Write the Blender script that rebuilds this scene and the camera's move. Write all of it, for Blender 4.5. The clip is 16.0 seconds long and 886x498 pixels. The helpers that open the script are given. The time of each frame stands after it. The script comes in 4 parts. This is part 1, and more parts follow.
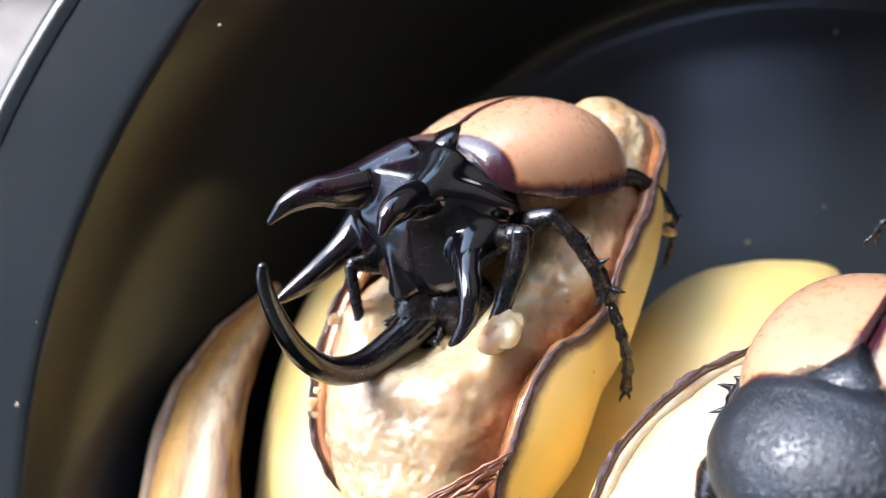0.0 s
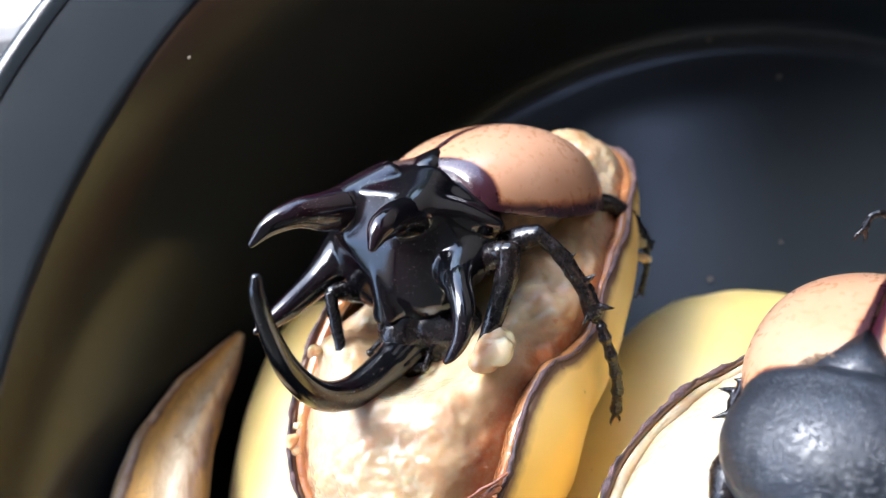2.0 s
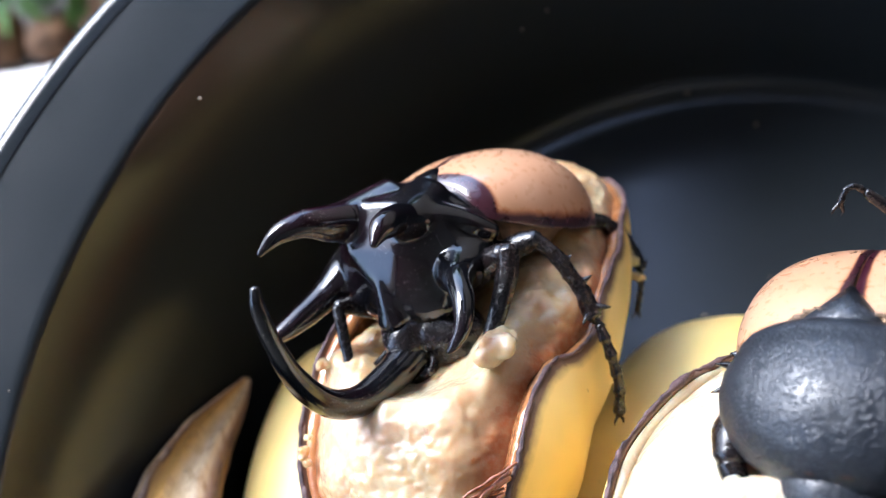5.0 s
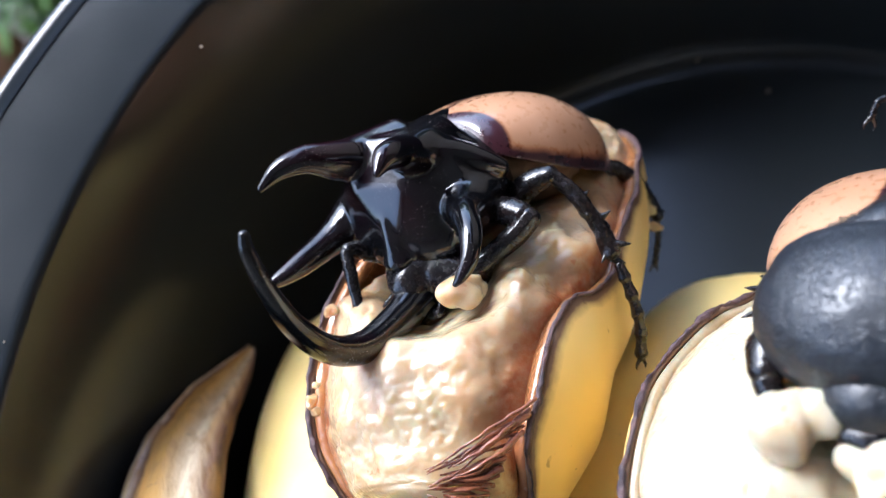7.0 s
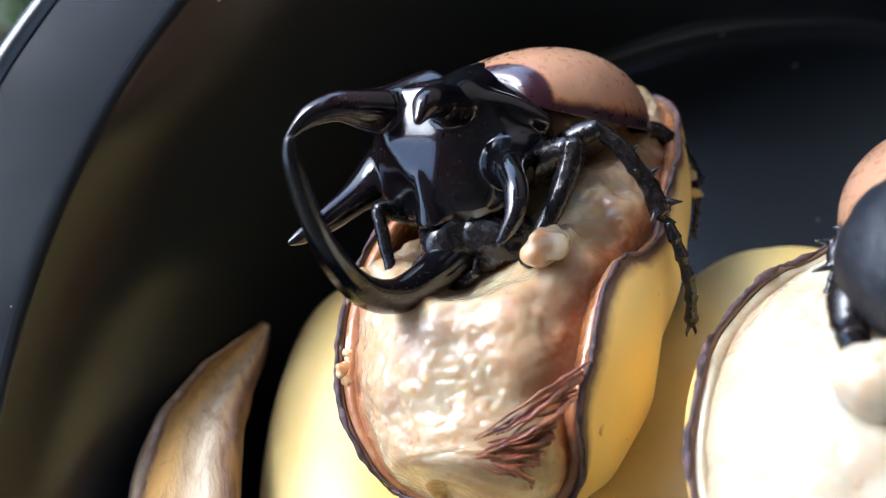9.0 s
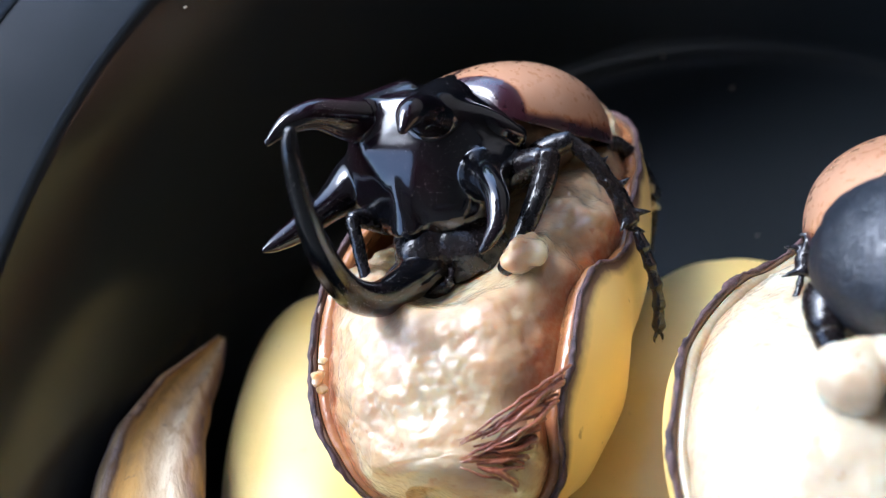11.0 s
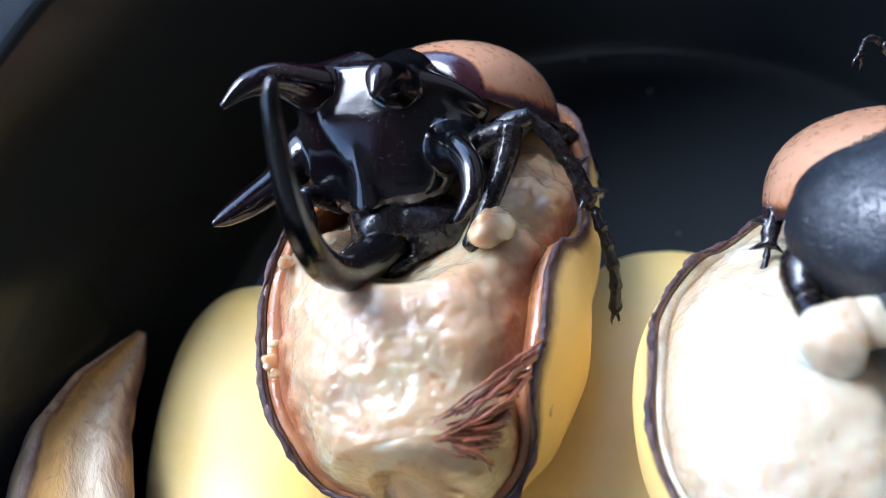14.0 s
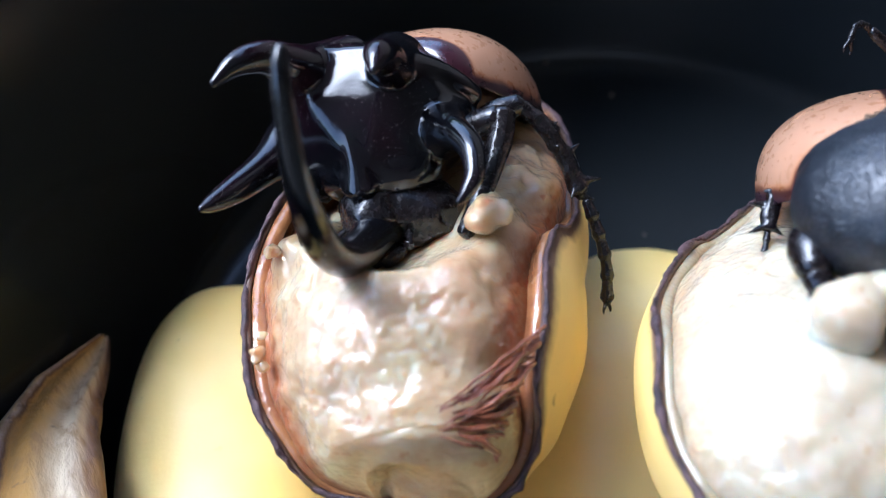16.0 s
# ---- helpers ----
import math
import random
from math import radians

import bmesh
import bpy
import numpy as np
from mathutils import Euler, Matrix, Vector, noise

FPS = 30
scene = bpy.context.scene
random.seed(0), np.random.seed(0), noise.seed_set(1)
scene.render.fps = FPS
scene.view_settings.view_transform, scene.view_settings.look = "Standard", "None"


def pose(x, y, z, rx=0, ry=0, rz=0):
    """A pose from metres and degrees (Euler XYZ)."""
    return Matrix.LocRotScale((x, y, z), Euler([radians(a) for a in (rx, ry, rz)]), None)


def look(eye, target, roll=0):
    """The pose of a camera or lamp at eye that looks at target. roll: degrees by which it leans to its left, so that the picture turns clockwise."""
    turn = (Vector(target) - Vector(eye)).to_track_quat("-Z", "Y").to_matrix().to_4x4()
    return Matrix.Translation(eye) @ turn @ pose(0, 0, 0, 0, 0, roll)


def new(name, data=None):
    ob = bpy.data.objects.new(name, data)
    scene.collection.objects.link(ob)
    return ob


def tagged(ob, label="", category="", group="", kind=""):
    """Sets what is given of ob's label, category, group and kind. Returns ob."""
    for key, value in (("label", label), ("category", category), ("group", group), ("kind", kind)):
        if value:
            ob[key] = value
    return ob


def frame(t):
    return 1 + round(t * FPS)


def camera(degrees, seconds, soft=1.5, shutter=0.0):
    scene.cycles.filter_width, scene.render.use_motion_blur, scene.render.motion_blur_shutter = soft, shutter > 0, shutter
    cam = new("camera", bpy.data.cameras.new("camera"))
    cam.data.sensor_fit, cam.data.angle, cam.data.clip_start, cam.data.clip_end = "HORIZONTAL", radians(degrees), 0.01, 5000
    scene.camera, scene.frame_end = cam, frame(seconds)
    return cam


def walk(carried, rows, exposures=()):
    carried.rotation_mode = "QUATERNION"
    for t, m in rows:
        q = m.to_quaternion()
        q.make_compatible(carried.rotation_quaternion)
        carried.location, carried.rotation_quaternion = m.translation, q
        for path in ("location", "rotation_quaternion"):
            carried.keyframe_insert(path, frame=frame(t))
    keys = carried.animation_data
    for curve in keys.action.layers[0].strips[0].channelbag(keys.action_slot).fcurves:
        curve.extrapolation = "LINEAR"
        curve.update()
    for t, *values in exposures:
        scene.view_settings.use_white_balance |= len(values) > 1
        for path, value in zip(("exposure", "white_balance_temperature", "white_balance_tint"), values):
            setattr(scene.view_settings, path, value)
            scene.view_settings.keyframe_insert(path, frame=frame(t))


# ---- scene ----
cam = camera(52.6, 16.0, 1.15)
METRES, EYE, TILT, LEAN, TURN = 0.1, 0.2235, -78.7, 12.5, 0.0
ROWS = [
    (0.0, 0.0, 0.0, 0.0, -0.0, 0.0, 0.0),
    (0.5, -0.023, 0.0362, -0.0121, -1.57, 0.24, 0.21),
    (1.0, -0.0492, 0.0563, -0.0455, -3.03, 1.22, 0.73),
    (1.5, -0.0578, 0.0436, -0.064, -3.83, 3.14, 1.33),
    (2.0, -0.0852, 0.033, -0.1022, -4.37, 5.59, 1.82),
    (2.5, -0.0955, 0.0284, -0.1372, -4.24, 7.17, 2.02),
    (3.0, -0.093, 0.0082, -0.1635, -4.08, 8.19, 2.31),
    (5.5, -0.1178, 0.0031, -0.3161, -4.39, 13.57, 4.24),
    (6.0, -0.1241, 0.026, -0.3519, -4.13, 13.66, 4.49),
    (6.5, -0.1212, 0.051, -0.3708, -3.99, 13.89, 4.56),
    (7.0, -0.1277, 0.0862, -0.3958, -4.14, 14.52, 4.57),
    (7.5, -0.1497, 0.103, -0.413, -4.27, 14.62, 4.6),
    (8.0, -0.1732, 0.1362, -0.4162, -4.34, 14.88, 4.58),
    (8.5, -0.1801, 0.1668, -0.4253, -4.57, 14.3, 4.61),
    (9.0, -0.199, 0.1909, -0.4355, -4.95, 14.82, 4.65),
    (9.5, -0.2192, 0.1842, -0.4364, -6.46, 15.07, 5.05),
    (12.0, -0.3279, 0.208, -0.4601, -11.81, 16.34, 6.27),
    (12.5, -0.3456, 0.2199, -0.4675, -13.03, 16.45, 6.46),
    (13.0, -0.3639, 0.2429, -0.4857, -14.8, 16.38, 6.94),
    (13.5, -0.3712, 0.261, -0.4851, -16.49, 16.34, 7.5),
    (14.0, -0.3829, 0.2883, -0.4881, -17.38, 16.45, 7.91),
    (14.5, -0.4001, 0.3091, -0.4918, -18.3, 16.63, 8.3),
    (15.0, -0.4123, 0.3223, -0.4913, -19.19, 16.78, 8.76),
    (15.5, -0.4413, 0.3468, -0.5054, -20.29, 16.87, 9.11),
    (16.0, -0.4484, 0.3621, -0.508, -21.34, 17.17, 9.54),
]
EXPOSURES = [(0.0, 2.55, 5800, 10), (3.0, 2.62, 5600, 10), (5.5, 2.6, 5550, 10), (7.0, 2.35, 5500, 10), (9.0, 2.08, 5450, 10), (12.0, 2.12, 5150, 10), (16.0, 1.92, 4950, 10)]
walk(cam, [(t, pose(0, 0, EYE, TILT, LEAN, TURN) @ pose(METRES * x, METRES * y, METRES * z, 90 + pitch, roll, yaw)) for t, x, y, z, yaw, pitch, roll in ROWS], EXPOSURES)
cam.data.dof.use_dof = True
cam.data.dof.focus_distance = 0.128
cam.data.dof.aperture_fstop = 16.0

# ---- light ----
world = bpy.data.worlds.new("sky")
scene.world = world
world.use_nodes = True
wn = world.node_tree.nodes
sky = wn.new("ShaderNodeTexSky")
sky.sky_type, sky.sun_disc = "NISHITA", False
sky.sun_elevation, sky.sun_rotation = radians(48), radians(-50)
sky.air_density, sky.dust_density, sky.ozone_density = 1.0, 2.6, 1.0
wn["Background"].inputs["Strength"].default_value = 0.15
world.node_tree.links.new(sky.outputs["Color"], wn["Background"].inputs["Color"])
sun = new("sun", bpy.data.lights.new("sun", "SUN"))
sun.data.energy, sun.data.angle, sun.data.color = 1.6, radians(38), (1.0, 0.98, 0.96)
sun.matrix_world = look((-0.5125, 0.43, 0.743), (0, 0, 0))

MM = 0.001
# the fruit was laid out level; in the basin it leans this way
FRUIT = pose(0, 0, EYE, TILT, LEAN, TURN) @ pose(0, 0, 0.204, -69.0, 6.0, 0).inverted()


# ---- materials ----
def nodes_of(name):
    m = bpy.data.materials.new(name)
    m.use_nodes = True
    nt = m.node_tree
    return m, nt, nt.nodes["Principled BSDF"]


def add(nt, kind, **inputs):
    n = nt.nodes.new(kind)
    for key, value in inputs.items():
        n.inputs[key.replace("_", " ")].default_value = value
    return n


def noise_node(nt, co, scale, detail=4.0, rough=0.55, distort=0.0):
    n = add(nt, "ShaderNodeTexNoise", Scale=scale, Detail=detail, Roughness=rough, Distortion=distort)
    nt.links.new(co, n.inputs["Vector"])
    return n.outputs["Fac"]


def add_noise_colour(nt, co, scale):
    n = add(nt, "ShaderNodeTexNoise", Scale=scale, Detail=3.0)
    nt.links.new(co, n.inputs["Vector"])
    return n.outputs["Color"]


def ramp(nt, fac, *stops):
    n = nt.nodes.new("ShaderNodeValToRGB")
    while len(n.color_ramp.elements) < len(stops):
        n.color_ramp.elements.new(0.5)
    for e, (p, c) in zip(n.color_ramp.elements, stops):
        e.position, e.color = p, (c, c, c, 1) if isinstance(c, (int, float)) else (*c, 1)
    nt.links.new(fac, n.inputs["Fac"])
    return n.outputs["Color"]


def mix(nt, fac, a, b, blend="MIX"):
    n = nt.nodes.new("ShaderNodeMix")
    n.data_type, n.blend_type = "RGBA", blend
    for socket, v in ((n.inputs[0], fac), (n.inputs[6], a), (n.inputs[7], b)):
        if isinstance(v, (int, float)):
            socket.default_value = v
        elif isinstance(v, tuple):
            socket.default_value = (*v, 1)
        else:
            nt.links.new(v, socket)
    return n.outputs[2]


def bump(nt, bsdf, height, strength, distance, before=None):
    n = add(nt, "ShaderNodeBump", Strength=strength, Distance=distance)
    nt.links.new(height, n.inputs["Height"])
    if before:
        nt.links.new(before, n.inputs["Normal"])
    nt.links.new(n.outputs["Normal"], bsdf.inputs["Normal"])
    nt.links.new(n.outputs["Normal"], bsdf.inputs["Coat Normal"])
    return n.outputs["Normal"]


def coords(nt, which="Object"):
    return nt.nodes.new("ShaderNodeTexCoord").outputs[which]


def attribute(nt, name):
    n = nt.nodes.new("ShaderNodeAttribute")
    n.attribute_name = name
    return n.outputs["Fac"]


def put(nt, value, bsdf, key):
    if isinstance(value, (int, float)):
        bsdf.inputs[key].default_value = value
    elif isinstance(value, tuple):
        bsdf.inputs[key].default_value = (*value, 1)
    else:
        nt.links.new(value, bsdf.inputs[key])


def plain(name, a, b, rough, scale, bump_mm=0.05, coat=0.0, coat_rough=0.1, spec=0.5, fine=None):
    """Two tones mixed by noise, a rough gloss and a fine relief; scale is in spots per metre."""
    m, nt, p = nodes_of(name)
    co = coords(nt)
    f = noise_node(nt, co, scale)
    g = noise_node(nt, co, fine or scale * 7)
    put(nt, mix(nt, ramp(nt, f, (0.35, 0.0), (0.65, 1.0)), a, b), p, "Base Color")
    put(nt, ramp(nt, g, (0.3, max(rough - 0.1, 0.03)), (0.7, rough + 0.1)), p, "Roughness")
    put(nt, spec, p, "Specular IOR Level")
    put(nt, coat, p, "Coat Weight")
    put(nt, coat_rough, p, "Coat Roughness")
    if bump_mm:
        bump(nt, p, g, 0.6, bump_mm * MM)
    return m


def chitin_mat():
    """Polished black shell with a wine-red cast and pale dust."""
    m, nt, p = nodes_of("black_shell")
    co = coords(nt)
    f = noise_node(nt, co, 60, 3)
    base = mix(nt, ramp(nt, f, (0.45, 0.0), (0.7, 1.0)), (0.003, 0.003, 0.004), (0.010, 0.002, 0.005))
    dust = noise_node(nt, co, 3600, 3, 0.6)
    patch = noise_node(nt, co, 110, 3)
    speck = ramp(nt, mix(nt, 1.0, ramp(nt, dust, (0.645, 0.0), (0.71, 1.0)), ramp(nt, patch, (0.46, 0.0), (0.62, 1.0)), "MULTIPLY"), (0.0, 0.0), (1.0, 0.8))
    put(nt, mix(nt, speck, base, (0.34, 0.31, 0.27)), p, "Base Color")
    put(nt, mix(nt, speck, ramp(nt, patch, (0.3, 0.08), (0.8, 0.2)), (0.7, 0.7, 0.7)), p, "Roughness")
    put(nt, 0.65, p, "Specular IOR Level")
    b = bump(nt, p, noise_node(nt, co, 90, 0.5, 0.4), 0.6, 0.9 * MM)
    bump(nt, p, dust, 0.2, 0.05 * MM, b)
    return m


def pitted_mat():
    """Satin black shell, dotted with small pits."""
    m, nt, p = nodes_of("pitted_shell")
    co = coords(nt)
    v = add(nt, "ShaderNodeTexVoronoi", Scale=2500.0)
    wob = mix(nt, 0.0006, co, add_noise_colour(nt, co, 700), "ADD")
    nt.links.new(wob, v.inputs["Vector"])
    f = noise_node(nt, co, 120, 3)
    put(nt, mix(nt, f, (0.007, 0.009, 0.013), (0.014, 0.017, 0.023)), p, "Base Color")
    put(nt, ramp(nt, f, (0.3, 0.30), (0.7, 0.40)), p, "Roughness")
    put(nt, 0.6, p, "Specular IOR Level")
    h = ramp(nt, v.outputs["Distance"], (0.0, 0.0), (0.55, 1.0))
    b = bump(nt, p, h, 0.8, 0.13 * MM)
    bump(nt, p, noise_node(nt, co, 900, 4), 0.4, 0.08 * MM, b)
    return m


def elytra_mat():
    """Caramel wing case, dark along its edges."""
    m, nt, p = nodes_of("tan_wing_case")
    co = coords(nt)
    f = noise_node(nt, co, 70, 4)
    fine = noise_node(nt, co, 700, 5)
    tan = mix(nt, ramp(nt, f, (0.35, 0.0), (0.7, 1.0)), (0.42, 0.215, 0.115), (0.50, 0.28, 0.165))
    tan = mix(nt, ramp(nt, fine, (0.7, 0.0), (0.85, 0.02)), tan, (0.27, 0.12, 0.055))
    edge = mix(nt, 0.25, attribute(nt, "edge"), mix(nt, 1.0, attribute(nt, "edge"), noise_node(nt, co, 300, 4), "ADD"))
    dark = ramp(nt, edge, (0.42, (0.0, 0.0, 0.0)), (0.62, (1.0, 1.0, 1.0)))
    amber = ramp(nt, edge, (0.34, (0.0, 0.0, 0.0)), (0.5, (1.0, 1.0, 1.0)))
    col = mix(nt, amber, tan, (0.36, 0.14, 0.055))
    put(nt, mix(nt, dark, col, (0.028, 0.005, 0.010)), p, "Base Color")
    put(nt, ramp(nt, fine, (0.3, 0.24), (0.7, 0.36)), p, "Roughness")
    put(nt, 0.7, p, "Coat Weight")
    put(nt, 0.13, p, "Coat Roughness")
    bump(nt, p, fine, 0.35, 0.05 * MM)
    return m


def peel_mat(name, a, b, streak=0.25, specks=0.5):
    """Banana skin: long pale streaks, small brown flecks, waxy gloss."""
    m, nt, p = nodes_of(name)
    co = coords(nt)
    mp = nt.nodes.new("ShaderNodeMapping")
    mp.inputs["Scale"].default_value = (1, 0.18, 1)
    nt.links.new(co, mp.inputs["Vector"])
    f = noise_node(nt, mp.outputs["Vector"], 110, 5)
    big = noise_node(nt, co, 28, 3)
    col = mix(nt, ramp(nt, big, (0.35, 0.0), (0.65, 1.0)), a, b)
    col = mix(nt, ramp(nt, f, (0.5, 0.0), (0.75, streak)), col, (0.62, 0.50, 0.22))
    sp = noise_node(nt, co, 420, 2, 0.5)
    col = mix(nt, ramp(nt, sp, (0.71, 0.0), (0.76, specks)), col, (0.13, 0.055, 0.02))
    bruise = attribute(nt, "edge")
    col = mix(nt, ramp(nt, mix(nt, 0.7, bruise, noise_node(nt, co, 220, 5), "MULTIPLY"), (0.12, 0.0), (0.34, 0.92)), col, (0.085, 0.04, 0.04))
    put(nt, col, p, "Base Color")
    put(nt, ramp(nt, f, (0.3, 0.36), (0.7, 0.5)), p, "Roughness")
    put(nt, 0.12, p, "Subsurface Weight")
    p.inputs["Subsurface Radius"].default_value = (1.0, 0.6, 0.15)
    put(nt, 0.002, p, "Subsurface Scale")
    bump(nt, p, noise_node(nt, co, 900, 4), 0.25, 0.08 * MM)
    return m


def dry_peel_mat():
    """Drying skin in long bands: grey-violet rims, ochre and pale straw between."""
    m, nt, p = nodes_of("dry_peel")
    co = coords(nt)
    mp = nt.nodes.new("ShaderNodeMapping")
    mp.inputs["Scale"].default_value = (1, 0.035, 1)
    nt.links.new(co, mp.inputs["Vector"])
    f = noise_node(nt, mp.outputs["Vector"], 520, 4, 0.6)
    spot = noise_node(nt, co, 170, 4)
    across = mix(nt, 0.12, attribute(nt, "edge"), f)
    col = ramp(nt, across, (0.10, (0.30, 0.22, 0.20)), (0.16, (0.78, 0.60, 0.32)), (0.22, (0.50, 0.38, 0.34)), (0.26, (0.12, 0.055, 0.025)), (0.30, (0.56, 0.29, 0.06)), (0.44, (0.62, 0.36, 0.10)),
               (0.53, (0.62, 0.47, 0.28)), (0.62, (0.78, 0.66, 0.46)), (0.74, (0.66, 0.52, 0.38)), (0.80, (0.34, 0.22, 0.17)), (0.87, (0.10, 0.05, 0.035)))
    col = mix(nt, ramp(nt, f, (0.46, 0.0), (0.66, 0.6)), col, (0.38, 0.22, 0.08))
    col = mix(nt, ramp(nt, spot, (0.66, 0.0), (0.72, 0.8)), col, (0.09, 0.065, 0.075))
    put(nt, col, p, "Base Color")
    put(nt, ramp(nt, f, (0.3, 0.5), (0.7, 0.7)), p, "Roughness")
    bump(nt, p, f, 1.0, 0.7 * MM)
    return m


def pulp_mat(name, a, b, brown, amount):
    """Wet, mashed banana flesh with browned patches."""
    m, nt, p = nodes_of(name)
    co = coords(nt)
    f = noise_node(nt, co, 170, 5, 0.6, 0.6)
    big = noise_node(nt, co, 60, 4, 0.6, 0.5)
    fine = noise_node(nt, co, 900, 5, 0.65)
    col = mix(nt, ramp(nt, f, (0.38, 0.0), (0.62, 1.0)), a, b)
    e = mix(nt, 1.0, attribute(nt, "edge"), ramp(nt, big, (0.3, 0.0), (0.75, 0.55)), "ADD")
    blush = tuple(0.55 * x + 0.45 * y for x, y in zip(b, brown))
    col = mix(nt, ramp(nt, e, (0.16, 0.0), (0.55, 0.85 * amount)), col, blush)
    col = mix(nt, ramp(nt, e, (0.62, 0.0), (1.15, amount)), col, brown)
    fleck = noise_node(nt, co, 380, 3)
    col = mix(nt, ramp(nt, fleck, (0.655, 0.0), (0.70, 0.5)), col, brown)
    put(nt, mix(nt, ramp(nt, fine, (0.4, 0.0), (0.75, 0.3)), col, a), p, "Base Color")
    put(nt, ramp(nt, fine, (0.3, 0.3), (0.7, 0.45)), p, "Roughness")
    put(nt, 1.0, p, "Subsurface Weight")
    p.inputs["Subsurface Radius"].default_value = (1.0, 0.66, 0.42)
    put(nt, 0.005, p, "Subsurface Scale")
    put(nt, 0.25, p, "Specular IOR Level")
    put(nt, 1.0, p, "Coat Weight")
    put(nt, 0.04, p, "Coat Roughness")
    v = add(nt, "ShaderNodeTexVoronoi", Scale=330.0)
    v.feature = "SMOOTH_F1"
    v.inputs["Smoothness"].default_value = 0.6
    wob = mix(nt, 0.006, co, noise_node(nt, co, 260, 3), "ADD")
    nt.links.new(wob, v.inputs["Vector"])
    b1 = bump(nt, p, ramp(nt, v.outputs["Distance"], (0.0, 1.0), (0.8, 0.0)), 0.2, 0.5 * MM)
    film = add(nt, "ShaderNodeBump", Strength=1.0, Distance=0.36 * MM)
    nt.links.new(noise_node(nt, co, 750, 1.5, 0.5, 0.8), film.inputs["Height"])
    nt.links.new(b1, film.inputs["Normal"])
    nt.links.new(film.outputs["Normal"], p.inputs["Coat Normal"])
    return m


def basin_mat():
    """Black moulded plastic with a low sheen, fine scratches and dust."""
    m, nt, p = nodes_of("black_plastic")
    co = coords(nt)
    f = noise_node(nt, co, 45, 5)
    dust = noise_node(nt, co, 600, 6, 0.7)
    put(nt, mix(nt, ramp(nt, dust, (0.66, 0.0), (0.8, 0.35)), (0.017, 0.0205, 0.0235), (0.05, 0.056, 0.062)), p, "Base Color")
    put(nt, ramp(nt, f, (0.3, 0.14), (0.75, 0.23)), p, "Roughness")
    put(nt, 0.36, p, "Specular IOR Level")
    bump(nt, p, dust, 0.15, 0.05 * MM)
    return m


CHITIN, PITTED, ELYTRA, BASIN = chitin_mat(), pitted_mat(), elytra_mat(), basin_mat()
PEEL = peel_mat("yellow_peel", (0.80, 0.55, 0.15), (0.83, 0.63, 0.25))
PEEL_PALE = peel_mat("pale_yellow_peel", (0.78, 0.56, 0.16), (0.80, 0.64, 0.28), 0.3, 0.15)
PEEL_OLD = dry_peel_mat()
PULP = pulp_mat("eaten_pulp", (0.50, 0.42, 0.265), (0.47, 0.325, 0.175), (0.33, 0.095, 0.022), 1.0)
PULP_WHITE = pulp_mat("fresh_pulp", (0.56, 0.50, 0.36), (0.50, 0.41, 0.27), (0.42, 0.24, 0.10), 0.5)
RIM = plain("browned_peel_edge", (0.022, 0.011, 0.014), (0.11, 0.06, 0.058), 0.55, 420, 0.5)
LINING = plain("wet_lining", (0.40, 0.18, 0.06), (0.24, 0.085, 0.035), 0.2, 130, 0.5, 0.9, 0.06, fine=500)
FIBRE = plain("browned_fibre", (0.30, 0.095, 0.04), (0.15, 0.045, 0.025), 0.3, 200, 0.2, 0.6)
LEGS = plain("leg_shell", (0.004, 0.004, 0.005), (0.009, 0.006, 0.006), 0.24, 200, 0.1)
MEMBRANE = plain("joint_membrane", (0.04, 0.016, 0.01), (0.015, 0.008, 0.006), 0.5, 300, 0.15)
HAIR = plain("body_fringe", (0.20, 0.13, 0.07), (0.10, 0.06, 0.035), 0.6, 500, 0.4)
EYE_MAT = plain("eye", (0.004, 0.004, 0.004), (0.01, 0.008, 0.006), 0.1, 400, 0.0)
CRUMB = plain("crumb", (0.20, 0.17, 0.13), (0.12, 0.09, 0.06), 0.7, 500, 0.2)
GROUND = plain("swept_earth", (0.13, 0.115, 0.10), (0.18, 0.165, 0.145), 0.85, 25, 0.8, fine=300)
LEAF = plain("leaf", (0.05, 0.11, 0.02), (0.10, 0.20, 0.04), 0.4, 60, 0.2)
HUSK = plain("husk", (0.20, 0.10, 0.045), (0.09, 0.05, 0.025), 0.8, 60, 1.5)
WALL = plain("rendered_wall", (0.20, 0.19, 0.17), (0.25, 0.235, 0.215), 0.85, 8, 0.5)
GREY_BLOCK = plain("grey_block", (0.30, 0.31, 0.32), (0.38, 0.39, 0.40), 0.7, 12, 0.5)
DARK_BLOCK = plain("dark_block", (0.05, 0.04, 0.03), (0.09, 0.07, 0.05), 0.7, 12, 0.5)
CONCRETE = plain("pale_concrete", (0.50, 0.48, 0.44), (0.60, 0.58, 0.54), 0.85, 30, 0.5)


# ---- mesh helpers ----
def part(name, bm, material, parent=None, label="", smooth=True, at=None):
    """Links a bmesh, in metres, as one mesh object under a thing or part."""
    me = bpy.data.meshes.new(name)
    bmesh.ops.recalc_face_normals(bm, faces=bm.faces)
    for f in bm.faces:
        f.smooth = smooth
    bm.to_mesh(me)
    bm.free()
    me.materials.append(material)
    ob = new(name, me)
    if parent:
        ob.parent = parent
    if at is not None:
        ob.matrix_basis = at
    if label:
        ob["label"] = label
    return ob


def thing(name, m, label, category, group="", kind=""):
    ob = new(name)
    ob.empty_display_size = 0.01
    ob.matrix_basis = m
    return tagged(ob, label, category, group, kind)


def fruit_thing(name, m, *tags):
    """A thing of the fruit and its guests."""
    return thing(name, FRUIT @ m, *tags)


